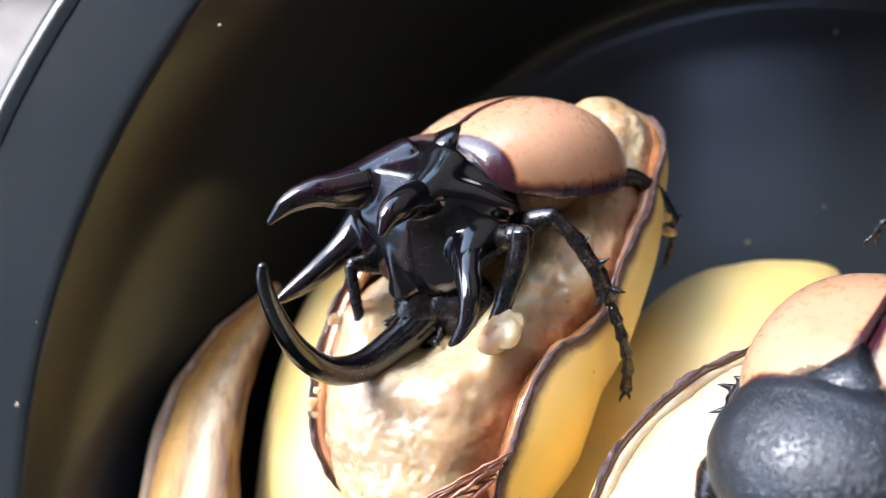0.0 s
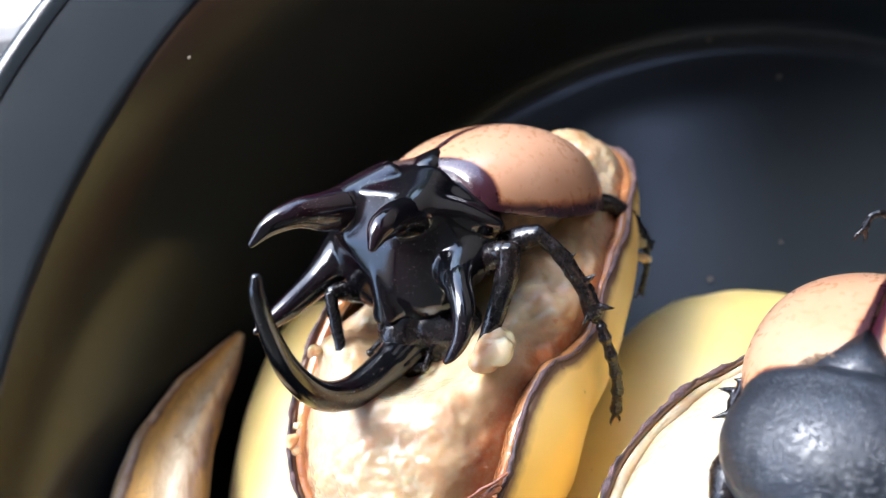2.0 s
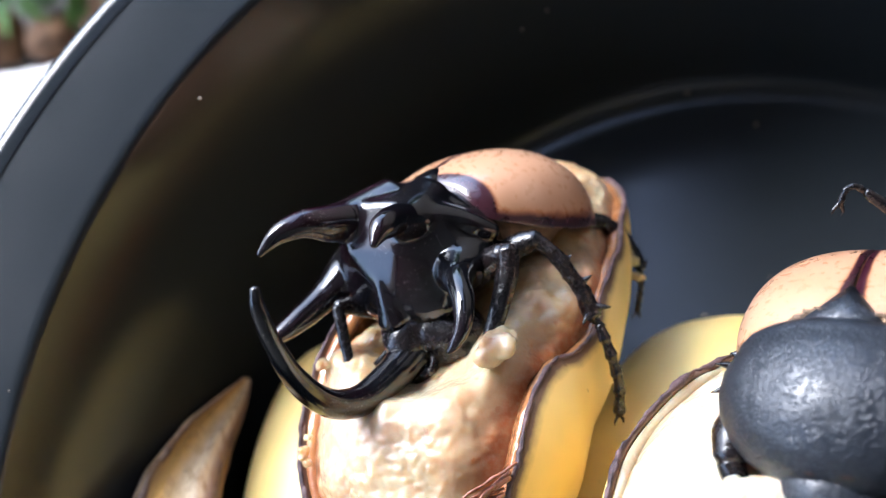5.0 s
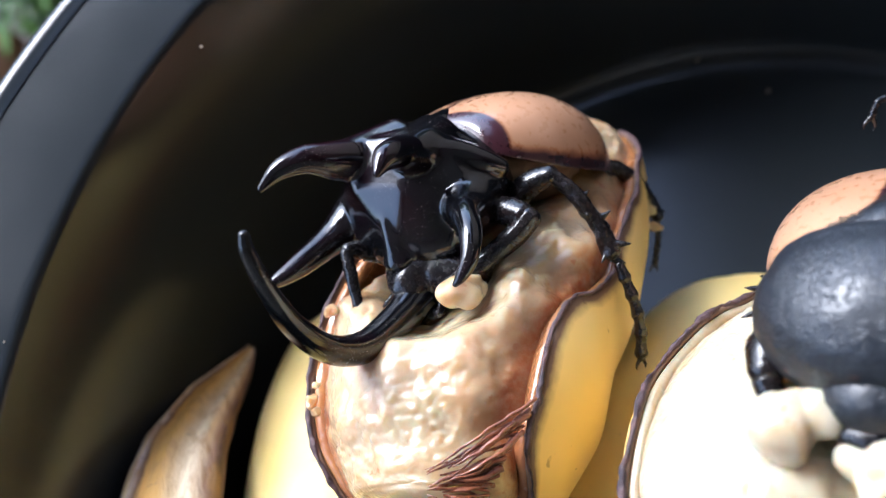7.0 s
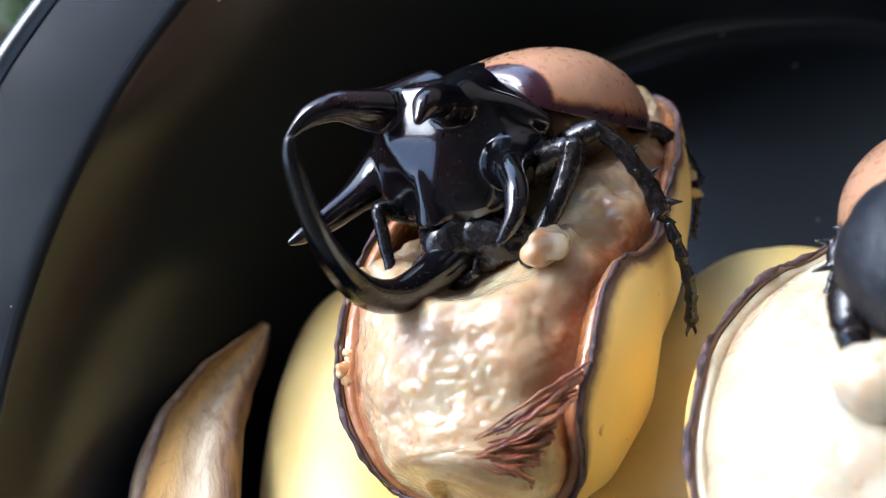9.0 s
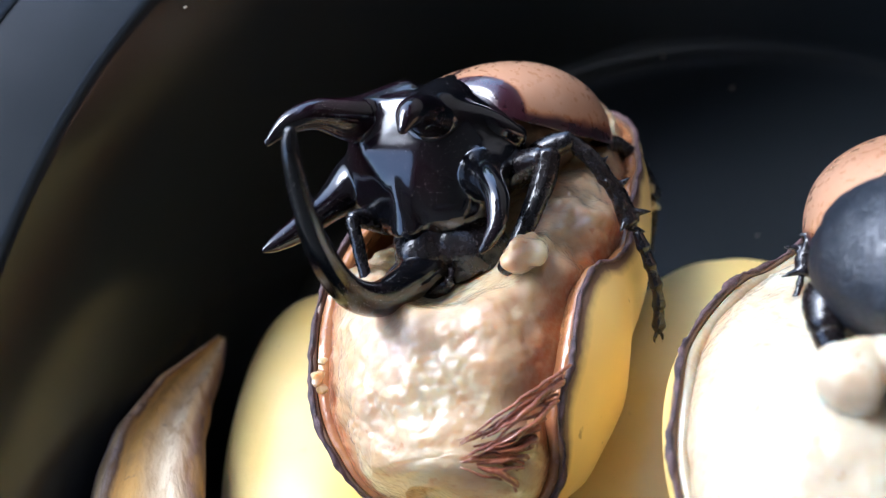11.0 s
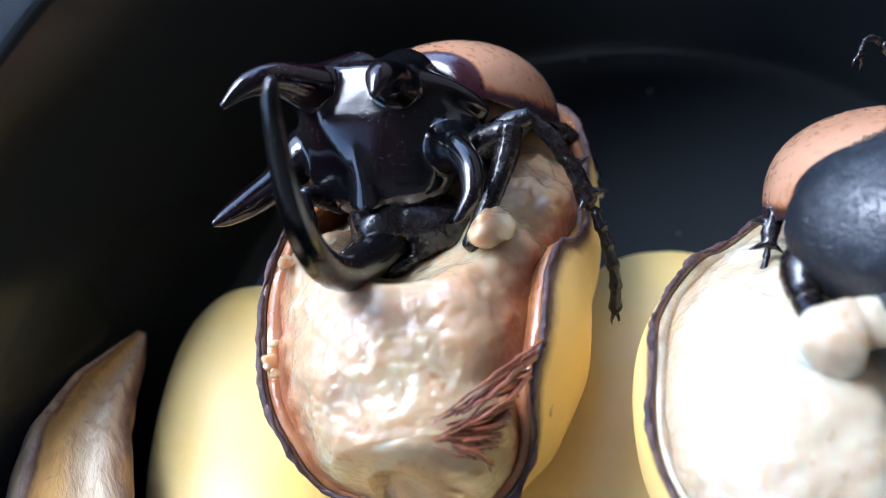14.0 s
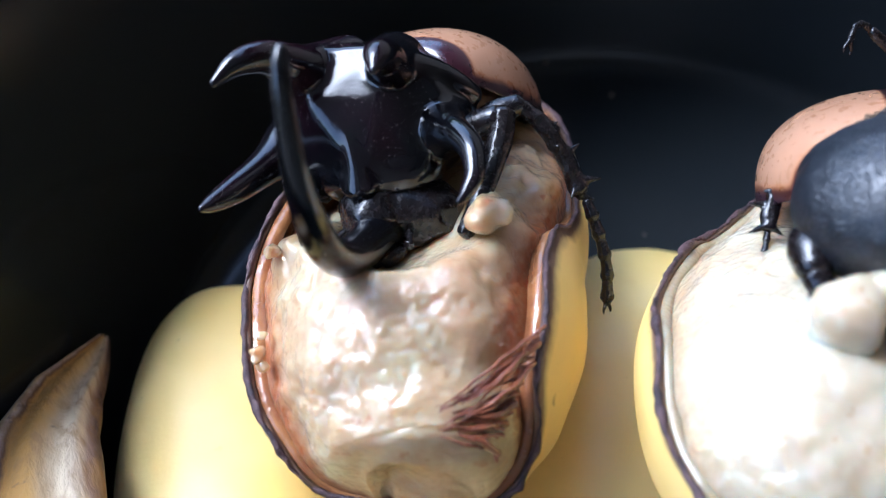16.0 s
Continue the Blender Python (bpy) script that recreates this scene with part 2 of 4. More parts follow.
def spline(points, n):
    """n + 1 samples of a smooth curve through points of any dimension."""
    p = np.array(points, float)
    p = np.vstack([2 * p[0] - p[1], p, 2 * p[-1] - p[-2]])
    out = []
    for u in np.linspace(0, len(points) - 1, n + 1):
        i = min(int(u), len(points) - 2)
        t = u - i
        a, b, c, d = p[i:i + 4]
        out.append(0.5 * (2 * b + (c - a) * t + (2 * a - 5 * b + 4 * c - d) * t * t + (3 * b - a - 3 * c + d) * t ** 3))
    return np.array(out)


def grid(bm, pts, close_v=False, edge=None):
    """A sheet of quads over pts[i][j]."""
    lay = bm.verts.layers.float.get("edge") or bm.verts.layers.float.new("edge")
    vs = []
    for i, row in enumerate(pts):
        vs.append([])
        for j, q in enumerate(row):
            v = bm.verts.new(q)
            if edge is not None:
                v[lay] = edge[i][j]
            vs[-1].append(v)
    n = len(pts[0])
    for i in range(len(vs) - 1):
        for j in range(n if close_v else n - 1):
            k = (j + 1) % n
            bm.faces.new((vs[i][j], vs[i][k], vs[i + 1][k], vs[i + 1][j]))
    return vs


def frames(path):
    """Tangent, side and up along a path, with no twist."""
    t = np.gradient(path, axis=0)
    t /= np.linalg.norm(t, axis=1)[:, None] + 1e-12
    u = np.cross(t[0], (0.31, 0.17, 0.93))
    u /= np.linalg.norm(u)
    out = []
    for k in t:
        u = u - k * (u @ k)
        u /= np.linalg.norm(u) + 1e-12
        out.append((k, u, np.cross(k, u)))
    return out


def tube(bm, points, n=24, segs=12, flat=1.0, rough=0.0, size=2.0):
    """A closed, tapering rod through (x, y, z, radius), in mm."""
    s = spline(points, n)
    s[:, 3] = np.maximum(s[:, 3], 0.05)
    path, rad = s[:, :3], s[:, 3]
    fr = frames(path)
    rows = [(path[0] - fr[0][0] * rad[0] * 0.55, fr[0], rad[0] * 0.05), (path[0] - fr[0][0] * rad[0] * 0.4, fr[0], rad[0] * 0.65)]
    rows += [(p, f, r) for p, f, r in zip(path, fr, rad)]
    rows += [(path[-1] + fr[-1][0] * rad[-1] * 0.4, fr[-1], rad[-1] * 0.65), (path[-1] + fr[-1][0] * rad[-1] * 0.55, fr[-1], rad[-1] * 0.05)]
    pts = []
    for c, (_, u, w), r in rows:
        ring = []
        for k in range(segs):
            a = 2 * math.pi * k / segs
            q = c + r * (math.cos(a) * u + flat * math.sin(a) * w)
            if rough:
                q = q + np.array(noise.noise_vector(Vector(q / size))) * rough
            ring.append(Vector(q * MM))
        pts.append(ring)
    vs = grid(bm, pts, True)
    bm.faces.new(vs[0])
    bm.faces.new(vs[-1])
    return bm


def rod(points, **kw):
    return tube(bmesh.new(), points, **kw)


def blob(bm, centre, radii, turn=(0, 0, 0), rough=0.0, size=4.0, levels=3):
    """A round lump, in mm, roughened by noise."""
    made = bmesh.ops.create_icosphere(bm, subdivisions=levels, radius=1.0)["verts"]
    r = Euler([radians(a) for a in turn]).to_matrix()
    for v in made:
        q = r @ Vector(v.co[i] * radii[i] for i in range(3)) + Vector(centre)
        if rough:
            q += noise.noise_vector(q / size) * rough + noise.noise_vector(q / size * 2.7) * rough * 0.4
        v.co = q * MM
    return bm


def lump(*a, **kw):
    return blob(bmesh.new(), *a, **kw)


def clump(centre, radii, seed, n=7):
    """A ragged clot: a main lump with smaller ones sunk into it."""
    rng = random.Random(seed)
    bm = lump(centre, [r * 0.8 for r in radii], rough=max(radii) * 0.2, size=max(radii), levels=3)
    for _ in range(n):
        d = Vector((rng.gauss(0, 1), rng.gauss(0, 1), rng.gauss(0, 1))).normalized()
        k = rng.uniform(0.25, 0.5)
        blob(bm, [c + a * r * 0.75 for c, a, r in zip(centre, d, radii)], [r * k * rng.uniform(0.8, 1.3) for r in radii], rough=max(radii) * 0.1, size=max(radii) * 0.5, levels=3)
    return bm


def fuse(ob, voxel_mm, smooth=8):
    """Melts the overlapping lumps of a mesh into one skin."""
    r = ob.modifiers.new("fuse", "REMESH")
    r.mode, r.voxel_size, r.use_smooth_shade = "VOXEL", voxel_mm * MM, True
    s = ob.modifiers.new("ease", "SMOOTH")
    s.factor, s.iterations = 0.5, smooth
    return ob


# ---- basin ----
BX, BY = 33.2, -7.3


def lathe(profile, segs, caps=True):
    pts = []
    for r, z in profile:
        ring = []
        for k in range(segs):
            a = 2 * math.pi * k / segs
            ring.append(Vector(((BX + r * math.cos(a)) * MM, (BY + r * math.sin(a)) * MM, z * MM)))
        pts.append(ring)
    bm = bmesh.new()
    vs = grid(bm, pts, True)
    if caps:
        bm.faces.new(vs[0])
        bm.faces.new(vs[-1])
    return bm


def make_basin():
    basin = thing("basin", Matrix(), "round black plastic basin holding bananas and beetles", "basin")
    inner = [(0.5, 0.0), (60, 0.0), (104, 0.0), (111, 0.0), (114.4, 0.3), (116.6, 1.2), (118.0, 3.2), (118.9, 6.5), (124, 30), (130, 58), (136.0, 85.6), (136.3, 86.6), (136.9, 87.2), (138.0, 87.5), (138.8, 87.68), (146, 89.2), (154.2, 90.9), (155.0, 91.06), (155.2, 91.1)]
    outer = [(155.3, 91.0), (155.6, 89.6), (155.5, 89.35), (146, 87.4), (139, 85.0), (137.6, 83.5), (127, 33), (122, 6.0), (119, -1.2), (114, -3.2), (60, -3.2), (0.5, -3.2)]
    part("body", lathe(inner + outer, 224), BASIN, basin)
    lip = [(154.4, 91.2), (155.6, 91.8), (157.0, 92.2), (158.4, 91.8), (159.8, 90.4), (160.7, 88.0), (161.0, 85.0), (161.0, 80.0), (159.6, 80.0), (159.3, 86.0), (157.6, 89.4), (155.8, 90.4), (154.4, 91.2)]
    part("rim", lathe(lip, 224, False), BASIN, basin, "rolled plastic rim of the basin")
    return basin


make_basin()


# ---- bananas ----
class Fruit:
    """A banana: an axis with radii, and the way that its opened side faces."""

    def __init__(self, stations, facing, opening):
        self.s, self.n, self.opening = stations, np.array(facing, float), opening

    def sample(self, count):
        st = spline(self.s, count)
        op = spline([a if isinstance(a, tuple) else (a, a) for a in self.opening], count)
        t = np.gradient(st[:, :3], axis=0)
        t /= np.linalg.norm(t, axis=1)[:, None]
        out = []
        for q, k, o in zip(st, t, op):
            n = self.n - k * (self.n @ k)
            n /= np.linalg.norm(n)
            out.append((q[:3], max(q[3], 0.3), n, np.cross(k, n), (float(o[0]), float(o[1]))))
        return out

    def peel(self, count=110, around=96, ragged=2.0, seed=0.0, depth=0.0, thick=0.8):
        """The skin, or with a depth its lining, as a curved sheet with a thickness."""
        bm = bmesh.new()
        shells, masks = [], []
        for d in (depth, depth + thick):
            pts, msk = [], []
            for c, r, n, b, o in self.sample(count):
                row, mrow = [], []
                rag_r = noise.noise(Vector(c / 8) + Vector((seed, 0, 0))) * ragged * 2
                rag_l = noise.noise(Vector(c / 8) + Vector((seed + 9, 3, 0))) * ragged * 2
                for k in range(around + 1):
                    f = k / around
                    lo, hi = radians(o[0] + rag_r), 2 * math.pi - radians(o[1] + rag_l)
                    a = lo + (hi - lo) * f
                    rr = max(r * (1 + 0.018 * math.cos(5 * a)) - d, 0.2)
                    q = c + rr * (math.cos(a) * n + math.sin(a) * b)
                    q = q + np.array(noise.noise_vector(Vector(q / 14))) * 0.5
                    row.append(Vector(q * MM))
                    mrow.append(max(math.exp(-f * 55), math.exp(-(1 - f) * 55)))
                pts.append(row)
                msk.append(mrow)
            shells.append(grid(bm, pts, False, msk))
        out, inn = shells
        for j in (0, around):
            for i in range(count):
                bm.faces.new((out[i][j], out[i + 1][j], inn[i + 1][j], inn[i][j]))
        for i in (0, count):
            for j in range(around):
                bm.faces.new((out[i][j], out[i][j + 1], inn[i][j + 1], inn[i][j]))
        return bm

    def edge(self, side, first=0.0, last=1.0, radius=0.48, lift=0.0, count=90, seed=0.0):
        """The browned edge of the opening: side 1 or -1."""
        st = self.sample(count)
        st = st[int(first * count):int(last * count) + 1]
        pts = []
        for c, r, n, b, o in st:
            shift = Vector((seed, 0, 0)) if side > 0 else Vector((seed + 9, 3, 0))
            a = radians(o[0 if side > 0 else 1]) + noise.noise(Vector(c / 8) + shift) * radians(4)
            q = c + (r + lift) * (1 + 0.018 * math.cos(5 * a)) * (math.cos(a) * n + side * math.sin(a) * b)
            q = q + np.array(noise.noise_vector(Vector(q / 14))) * 0.5 + np.array(noise.noise_vector(Vector(q / 3))) * 0.25
            pts.append((*q, radius * (0.85 + 0.9 * noise.noise(Vector(q / 5)) + 0.3 * noise.noise(Vector(q / 1.7)))))
        return rod(pts, n=len(pts) * 3, segs=9, rough=0.3, size=1.3)

    def pulp(self, shrink=1.6, count=360, around=400, lumps=1.0, dents=(), bumps=(), seed=0.0, taper=False):
        bm = bmesh.new()
        pts, msk = [], []
        for i, (c, r, n, b, o) in enumerate(self.sample(count)):
            t = i / count
            row, mrow = [], []
            for k in range(around):
                a = 2 * math.pi * k / around
                way = math.cos(a) * n + math.sin(a) * b
                q = c + (r - shrink * (1.0 if not taper else max(0.4, min(1.0, 1.9 - 1.9 * t)) * (0.75 + 0.25 * math.sin(a)))) * way
                off, gap = (a, radians(o[0])) if a < math.pi else (2 * math.pi - a, radians(o[1]))
                inside = max(0.0, min(1.0, (gap + 0.1 - off) / 0.25))
                v = Vector(q) + Vector((seed, seed, 0))
                d = noise.noise(v / 8) * 1.4 + noise.noise(v / 3.4) * 0.5
                if inside > 0:
                    v = v + noise.noise_vector(v / 3) * 1.2 + noise.noise_vector(v / 0.9) * 0.25
                    mash = max(0.0, min(1.0, 0.5 + 1.6 * noise.noise(v / 9 + Vector((4, 2, 7)))))
                    d += 0.55 * (0.45 - noise.voronoi(v / 3.5)[0][0]) + (0.14 + 0.48 * mash) * (0.4 - noise.voronoi(v / 1.7)[0][0]) + 0.2 * mash * (0.4 - noise.voronoi(v / 0.9)[0][0]) + 0.07 * noise.noise(v / 0.7)
                q = q + way * d * lumps * inside
                for dx, dy, spread, depth in dents:
                    q = q - n * depth * math.exp(-((q[0] - dx) ** 2 + (q[1] - dy) ** 2) / (2 * spread ** 2)) * (1 if off < 1.9 else 0)
                for bx, by, bz, spread, height in bumps:
                    w = (q[0] - bx) ** 2 + (q[1] - by) ** 2 + (q[2] - bz) ** 2
                    q = q + way * height * math.exp(-w / (2 * spread ** 2))
                row.append(Vector(q * MM))
                mrow.append(max(0.0, 1 - abs(gap - off) / (0.34 if a < math.pi else 0.3)) if off < gap + 0.2 else 1.0)
                if taper:
                    mrow[-1] = max(mrow[-1], 0.5 - 2.2 * t)
            pts.append(row)
            msk.append(mrow)
        vs = grid(bm, pts, True, msk)
        bm.faces.new(vs[0])
        bm.faces.new(vs[-1])
        return bm


def make_front_banana():
    fruit = Fruit([(-20.5, 7.6, 52, 3), (-20, 8.4, 52, 8), (-19.2, 10.8, 52.1, 13.4), (-18.1, 16, 52.3, 18.5), (-15.6, 27, 52.2, 23.5), (-10.6, 42, 51, 24.4), (-0.4, 56, 48, 22.2), (9.4, 72, 46, 17), (15, 84, 45, 12), (17, 91, 44, 4)],
                  (-0.30, -0.15, 0.94), [(130, 120), (105, 108), (80, 98), (57, 78), (52, 69), (55, 68), (57, 64), (64, 70), (80, 85), (100, 110)])
    ban = fruit_thing("banana", Matrix(), "ripe yellow banana, its peel open over browned, eaten pulp", "banana", "bananas in the basin")
    part("peel", fruit.peel(), PEEL, ban, "yellow peel with brown flecks")
    part("peel_lining", fruit.peel(depth=1.0, thick=2.2), LINING, ban, "browned, glassy inner side of the peel")
    part("pulp", fruit.pulp(shrink=4.0, taper=True, dents=((-15, 58, 10, 12), (0, 72, 11, 6), (-18, 42, 6.5, 7.5), (-20, 36, 3.5, 2.5)), bumps=((-17, 8.0, 61, 6.0, 4.4), (-24, 10, 58, 5, 2.5), (9, 50, 66, 6, 2.0), (2, 46, 69, 2.4, 1.8), (6.5, 44, 67, 2.0, 1.6), (-2.5, 40, 71, 2.6, 1.6), (4.5, 38, 69, 2.2, 1.6), (0, 34, 70, 2.0, 1.5), (8.5, 47, 65, 1.8, 1.4), (-6, 34, 72, 2.4, 1.3), (3.5, 50, 69, 2.2, 1.6), (-12, 30, 72, 2.6, 1.0), (-24, 33, 68, 2.6, 1.2), (-30, 28, 63, 2.2, 1.2), (-31, 46, 62, 2.4, 1.6))), PULP, ban, "wet, mashed pulp with browned patches")
    # a fan of strands pulled from the browned edge into the pulp
    rng = random.Random(20)
    for k in range(26):
        f = k / 25
        a = (-4.6 - 9.4 * f + rng.uniform(-0.4, 0.4), 19.0 - 12.6 * f + rng.uniform(-0.4, 0.4), 70.6 - 6.0 * f + rng.uniform(-0.6, 0.4))
        b = (-17.5 - rng.uniform(-1.5, 3.0), 11.6 - 3.0 * f + rng.uniform(-1.0, 1.0), 69.8 - 2.4 * f + rng.uniform(-0.8, 0.2))
        m = [0.5 * (p + q) + d for p, q, d in zip(a, b, (rng.uniform(-0.8, 0.8), rng.uniform(-1.4, 0.6), rng.uniform(-0.2, 0.9)))]
        r = rng.choice((0.22, 0.28, 0.36, 0.5))
        part("fibre", rod([(*a, r), (*m, r * 0.9), (*b, r * 0.35)], n=18, segs=7, rough=0.3, size=2.0), FIBRE, ban, "browned, wet strand of pulp")
    for x, y, z, r in ((-37.4, 29.5, 57.4, 1.2), (-36.9, 28.0, 56.8, 1.0), (-36.6, 31.6, 58.6, 0.8), (-33.4, 43.0, 61.6, 1.4), (24.2, 65.4, 49.5, 2.2), (22.6, 68.2, 52.5, 1.9), (25.6, 62.5, 46.5, 1.4)):
        fuse(part("pulp_bead", clump((x, y, z), (r * 1.0, r * 0.9, r * 0.75), int(x * 10), 8), PULP, ban, "small bead of wet pulp"), 0.16, 8)
    part("peel_edge", fruit.edge(1, 0.0, 0.95), RIM, ban, "dry, purple-brown edge of the torn peel")
    part("peel_edge", fruit.edge(-1, 0.0, 0.95), RIM, ban, "dry, purple-brown edge of the torn peel")
    return ban


def whole_banana(stations, material, label, seed):
    fruit = Fruit(stations, (0, 0, 1), [0] * len(stations))
    ban = fruit_thing("banana", Matrix(), label, "banana", "bananas in the basin")
    bm = bmesh.new()
    pts = []
    for c, r, n, b, o in fruit.sample(110):
        row = []
        for k in range(72):
            a = 2 * math.pi * k / 72
            deep = 1.35 if math.cos(a) < 0 else 1.0
            q = c + r * (1 + 0.02 * math.cos(5 * a + seed)) * (math.cos(a) * deep * n + math.sin(a) * b)
            row.append(Vector((q + np.array(noise.noise_vector(Vector(q / 18))) * 0.7) * MM))
        pts.append(row)
    vs = grid(bm, pts, True)
    bm.faces.new(vs[0])
    bm.faces.new(vs[-1])
    part("peel", bm, material, ban)
    return ban


def make_side_banana():
    fruit = Fruit([(49, 40, 63, 3), (47.5, 38, 63.5, 6), (45, 33.5, 63, 9), (39, 24, 62, 15), (29.5, 12, 65.5, 19), (22.5, 1, 70, 19), (17.5, -9, 73, 15.5), (14.5, -15, 74.5, 9), (13.5, -17, 75, 3)],
                  (-0.22, -0.30, 0.92), [(100, 100), (90, 92), (80, 82), (74, 78), (74, 80), (76, 84), (90, 92), (100, 100), (110, 110)])
    ban = fruit_thing("banana", Matrix(), "opened banana with fresh white pulp under a beetle", "banana", "bananas in the basin")
    part("peel", fruit.peel(seed=5), PEEL, ban)
    part("peel_lining", fruit.peel(seed=5, depth=1.0, thick=1.6), PULP_WHITE, ban, "pale inner side of the peel")
    part("pulp", fruit.pulp(shrink=2.0, seed=30.0, lumps=0.8), PULP_WHITE, ban, "moist white pulp, scraped by the beetle")
    fuse(part("pulp_clot", clump((20.6, 4.2, 88.6), (5.8, 5.2, 5.4), 3, 3), PULP_WHITE, ban, "glassy ball of sucked pulp"), 0.3, 6)
    fuse(part("pulp_clot", clump((29.5, -3.5, 91.0), (5.4, 4.8, 4.8), 5, 4), PULP_WHITE, ban, "glassy ball of sucked pulp"), 0.3, 6)
    part("peel_edge", fruit.edge(1, 0.0, 0.95, seed=5), RIM, ban, "dry brown edge of the torn peel")
    part("peel_edge", fruit.edge(-1, 0.0, 0.95, seed=5), RIM, ban, "dry brown edge of the torn peel")
    return ban


make_front_banana()
make_side_banana()
whole_banana([(67, 67, 4.5, 1.2), (64.5, 64.5, 6.5, 5), (58.5, 58.5, 10, 11), (50, 51, 14, 17.3), (36, 39, 18, 21), (15, 14, 21, 21), (0, -10, 21, 20), (-8, -34, 20, 14), (-10, -46, 20, 3)],
             PEEL_PALE, "whole ripe yellow banana lying in the basin", 1.0)
whole_banana([(-31.5, 71.8, 8.8, 3.3), (-32.0, 69.6, 8.8, 9.4), (-33.6, 63.5, 9.1, 15.2), (-37.2, 49.5, 9.3, 18.7), (-39.6, 28.2, 9.9, 20.2), (-38.9, -4, 9.9, 20.2), (-34.3, -39.3, 8.8, 14.5), (-32, -50, 8.8, 3)],
             PEEL_PALE, "whole pale yellow banana lying on the basin floor", 2.2)


def make_dry_tip():
    """The flattened, drying end of another banana."""
    st = spline([(-58.2, 66, 13.5, 1.0, 0.8), (-60.7, 60, 15.5, 3.4, 2.2), (-65.0, 48, 22, 6.4, 4.5), (-67.2, 32, 29, 8.4, 8), (-66.6, 12, 33, 9.6, 11), (-63.5, -12, 33, 12, 13), (-59, -30, 30, 8, 8), (-58, -36, 29, 2, 2)], 90)
    t = np.gradient(st[:, :3], axis=0)
    t /= np.linalg.norm(t, axis=1)[:, None]
    pts, msk = [], []
    for q, k in zip(st, t):
        n = np.array((0.12, -0.1, 1.0))
        n = n - k * (n @ k)
        n /= np.linalg.norm(n)
        b = np.cross(k, n)
        row, m = [], []
        for j in range(48):
            a = 2 * math.pi * j / 48
            ca, sa = math.cos(a), math.sin(a)
            w = q[3] * math.copysign(abs(sa) ** 0.8, sa)
            h = q[4] * (ca if ca < 0 else 0.75 * ca ** 0.6)
            p = q[:3] + w * b + h * n
            p = p + n * (0.4 * math.sin(sa * 11) if ca > 0 else 0)
            row.append(Vector((p + np.array(noise.noise_vector(Vector(p / 7))) * 0.5) * MM))
            m.append(0.5 - 0.5 * sa if ca > -0.2 else (0.0 if sa > 0 else 1.0))
        pts.append(row)
        msk.append(m)
    bm = bmesh.new()
    vs = grid(bm, pts, True, msk)
    bm.faces.new(vs[0])
    bm.faces.new(vs[-1])
    ban = fruit_thing("banana", Matrix(), "drying banana tip with ridged, browned peel", "banana", "bananas in the basin")
    part("peel", bm, PEEL_OLD, ban)
    return ban


make_dry_tip()


# ---- beetles ----
def beetle_pose(origin, fwd, left):
    f = Vector(fwd).normalized()
    l = (Vector(left) - f * f.dot(Vector(left))).normalized()
    u = f.cross(l)
    m = Matrix((f, l, u)).transposed().to_4x4()
    m.translation = Vector(origin) * MM
    return m


def elytron(side, scale=1.0, seam=0.25, lip=0.8, rise=1.5):
    """One wing case, front edge at x = 0, its back at x = -38 mm."""
    prof = spline([(-0.7, 9.8, -2.4, -7.4), (0, 10.8, -0.4, -7.0), (3, 13.4, 1.2 + 0.3 * rise, -8.2), (10, 16.0, 2.9 + 0.8 * rise, -9.8), (19, 16.8, 3.4 + rise, -10.6), (27, 15.4, 1.6 + rise, -10.6), (33, 11.8, -2.2 + 0.8 * rise, -10.6), (36.5, 7.0, -6.0 + 0.4 * rise, -10.8), (38, 1.2, -8.8, -11.0)], 70)
    bm = bmesh.new()
    pts, msk = [], []
    for x, w, zt, zm in prof:
        row, m = [], []
        for k in range(34):
            a = radians(98) * k / 33
            y = 0.25 + w * math.sin(a) ** 0.92 if a > 0 else 0.25
            c = math.cos(a)
            z = zm + (zt - zm) * (max(c, 0) ** 0.78) + min(c, 0) * 3
            row.append(Vector((-x, side * y, z)) * MM * scale)
            front = math.exp(-(max(x, 0) / (0.8 + 0.12 * y)) ** 2.2) * (lip + (1.05 - lip) * min(1, y / 8))
            margin = max(0.0, 1 - (98 - math.degrees(a)) / 20.0)
            suture = 0.95 * math.exp(-(max(y - 0.25, 0) / (0.3 + seam * (0.25 + math.exp(-x / 8)))) ** 2)
            m.append(max(front, margin, suture))
        pts.append(row)
        msk.append(m)
    grid(bm, pts, False, msk)
    return bm


def thicken(ob, mm):
    s = ob.modifiers.new("thickness", "SOLIDIFY")
    s.thickness, s.offset = mm * MM, -1
    return ob


def spined(points, n=14, segs=10, spines=(), rough=0.15):
    """A leg segment with pointed spurs: (x, y, z) to (x, y, z)."""
    bm = rod([(*q[:3], q[3] * 0.86) for q in points], n=n, segs=segs, rough=rough, size=1.5)
    for a, b, r in spines:
        tube(bm, [(*a, r), (*(np.array(a) * 0.5 + np.array(b) * 0.5), r * 0.7), (*b, 0.08)], n=6, segs=7)
    return bm


def joined(ob):
    """One skin over the spurs or beads of a leg piece."""
    return fuse(ob, 0.22, 2)


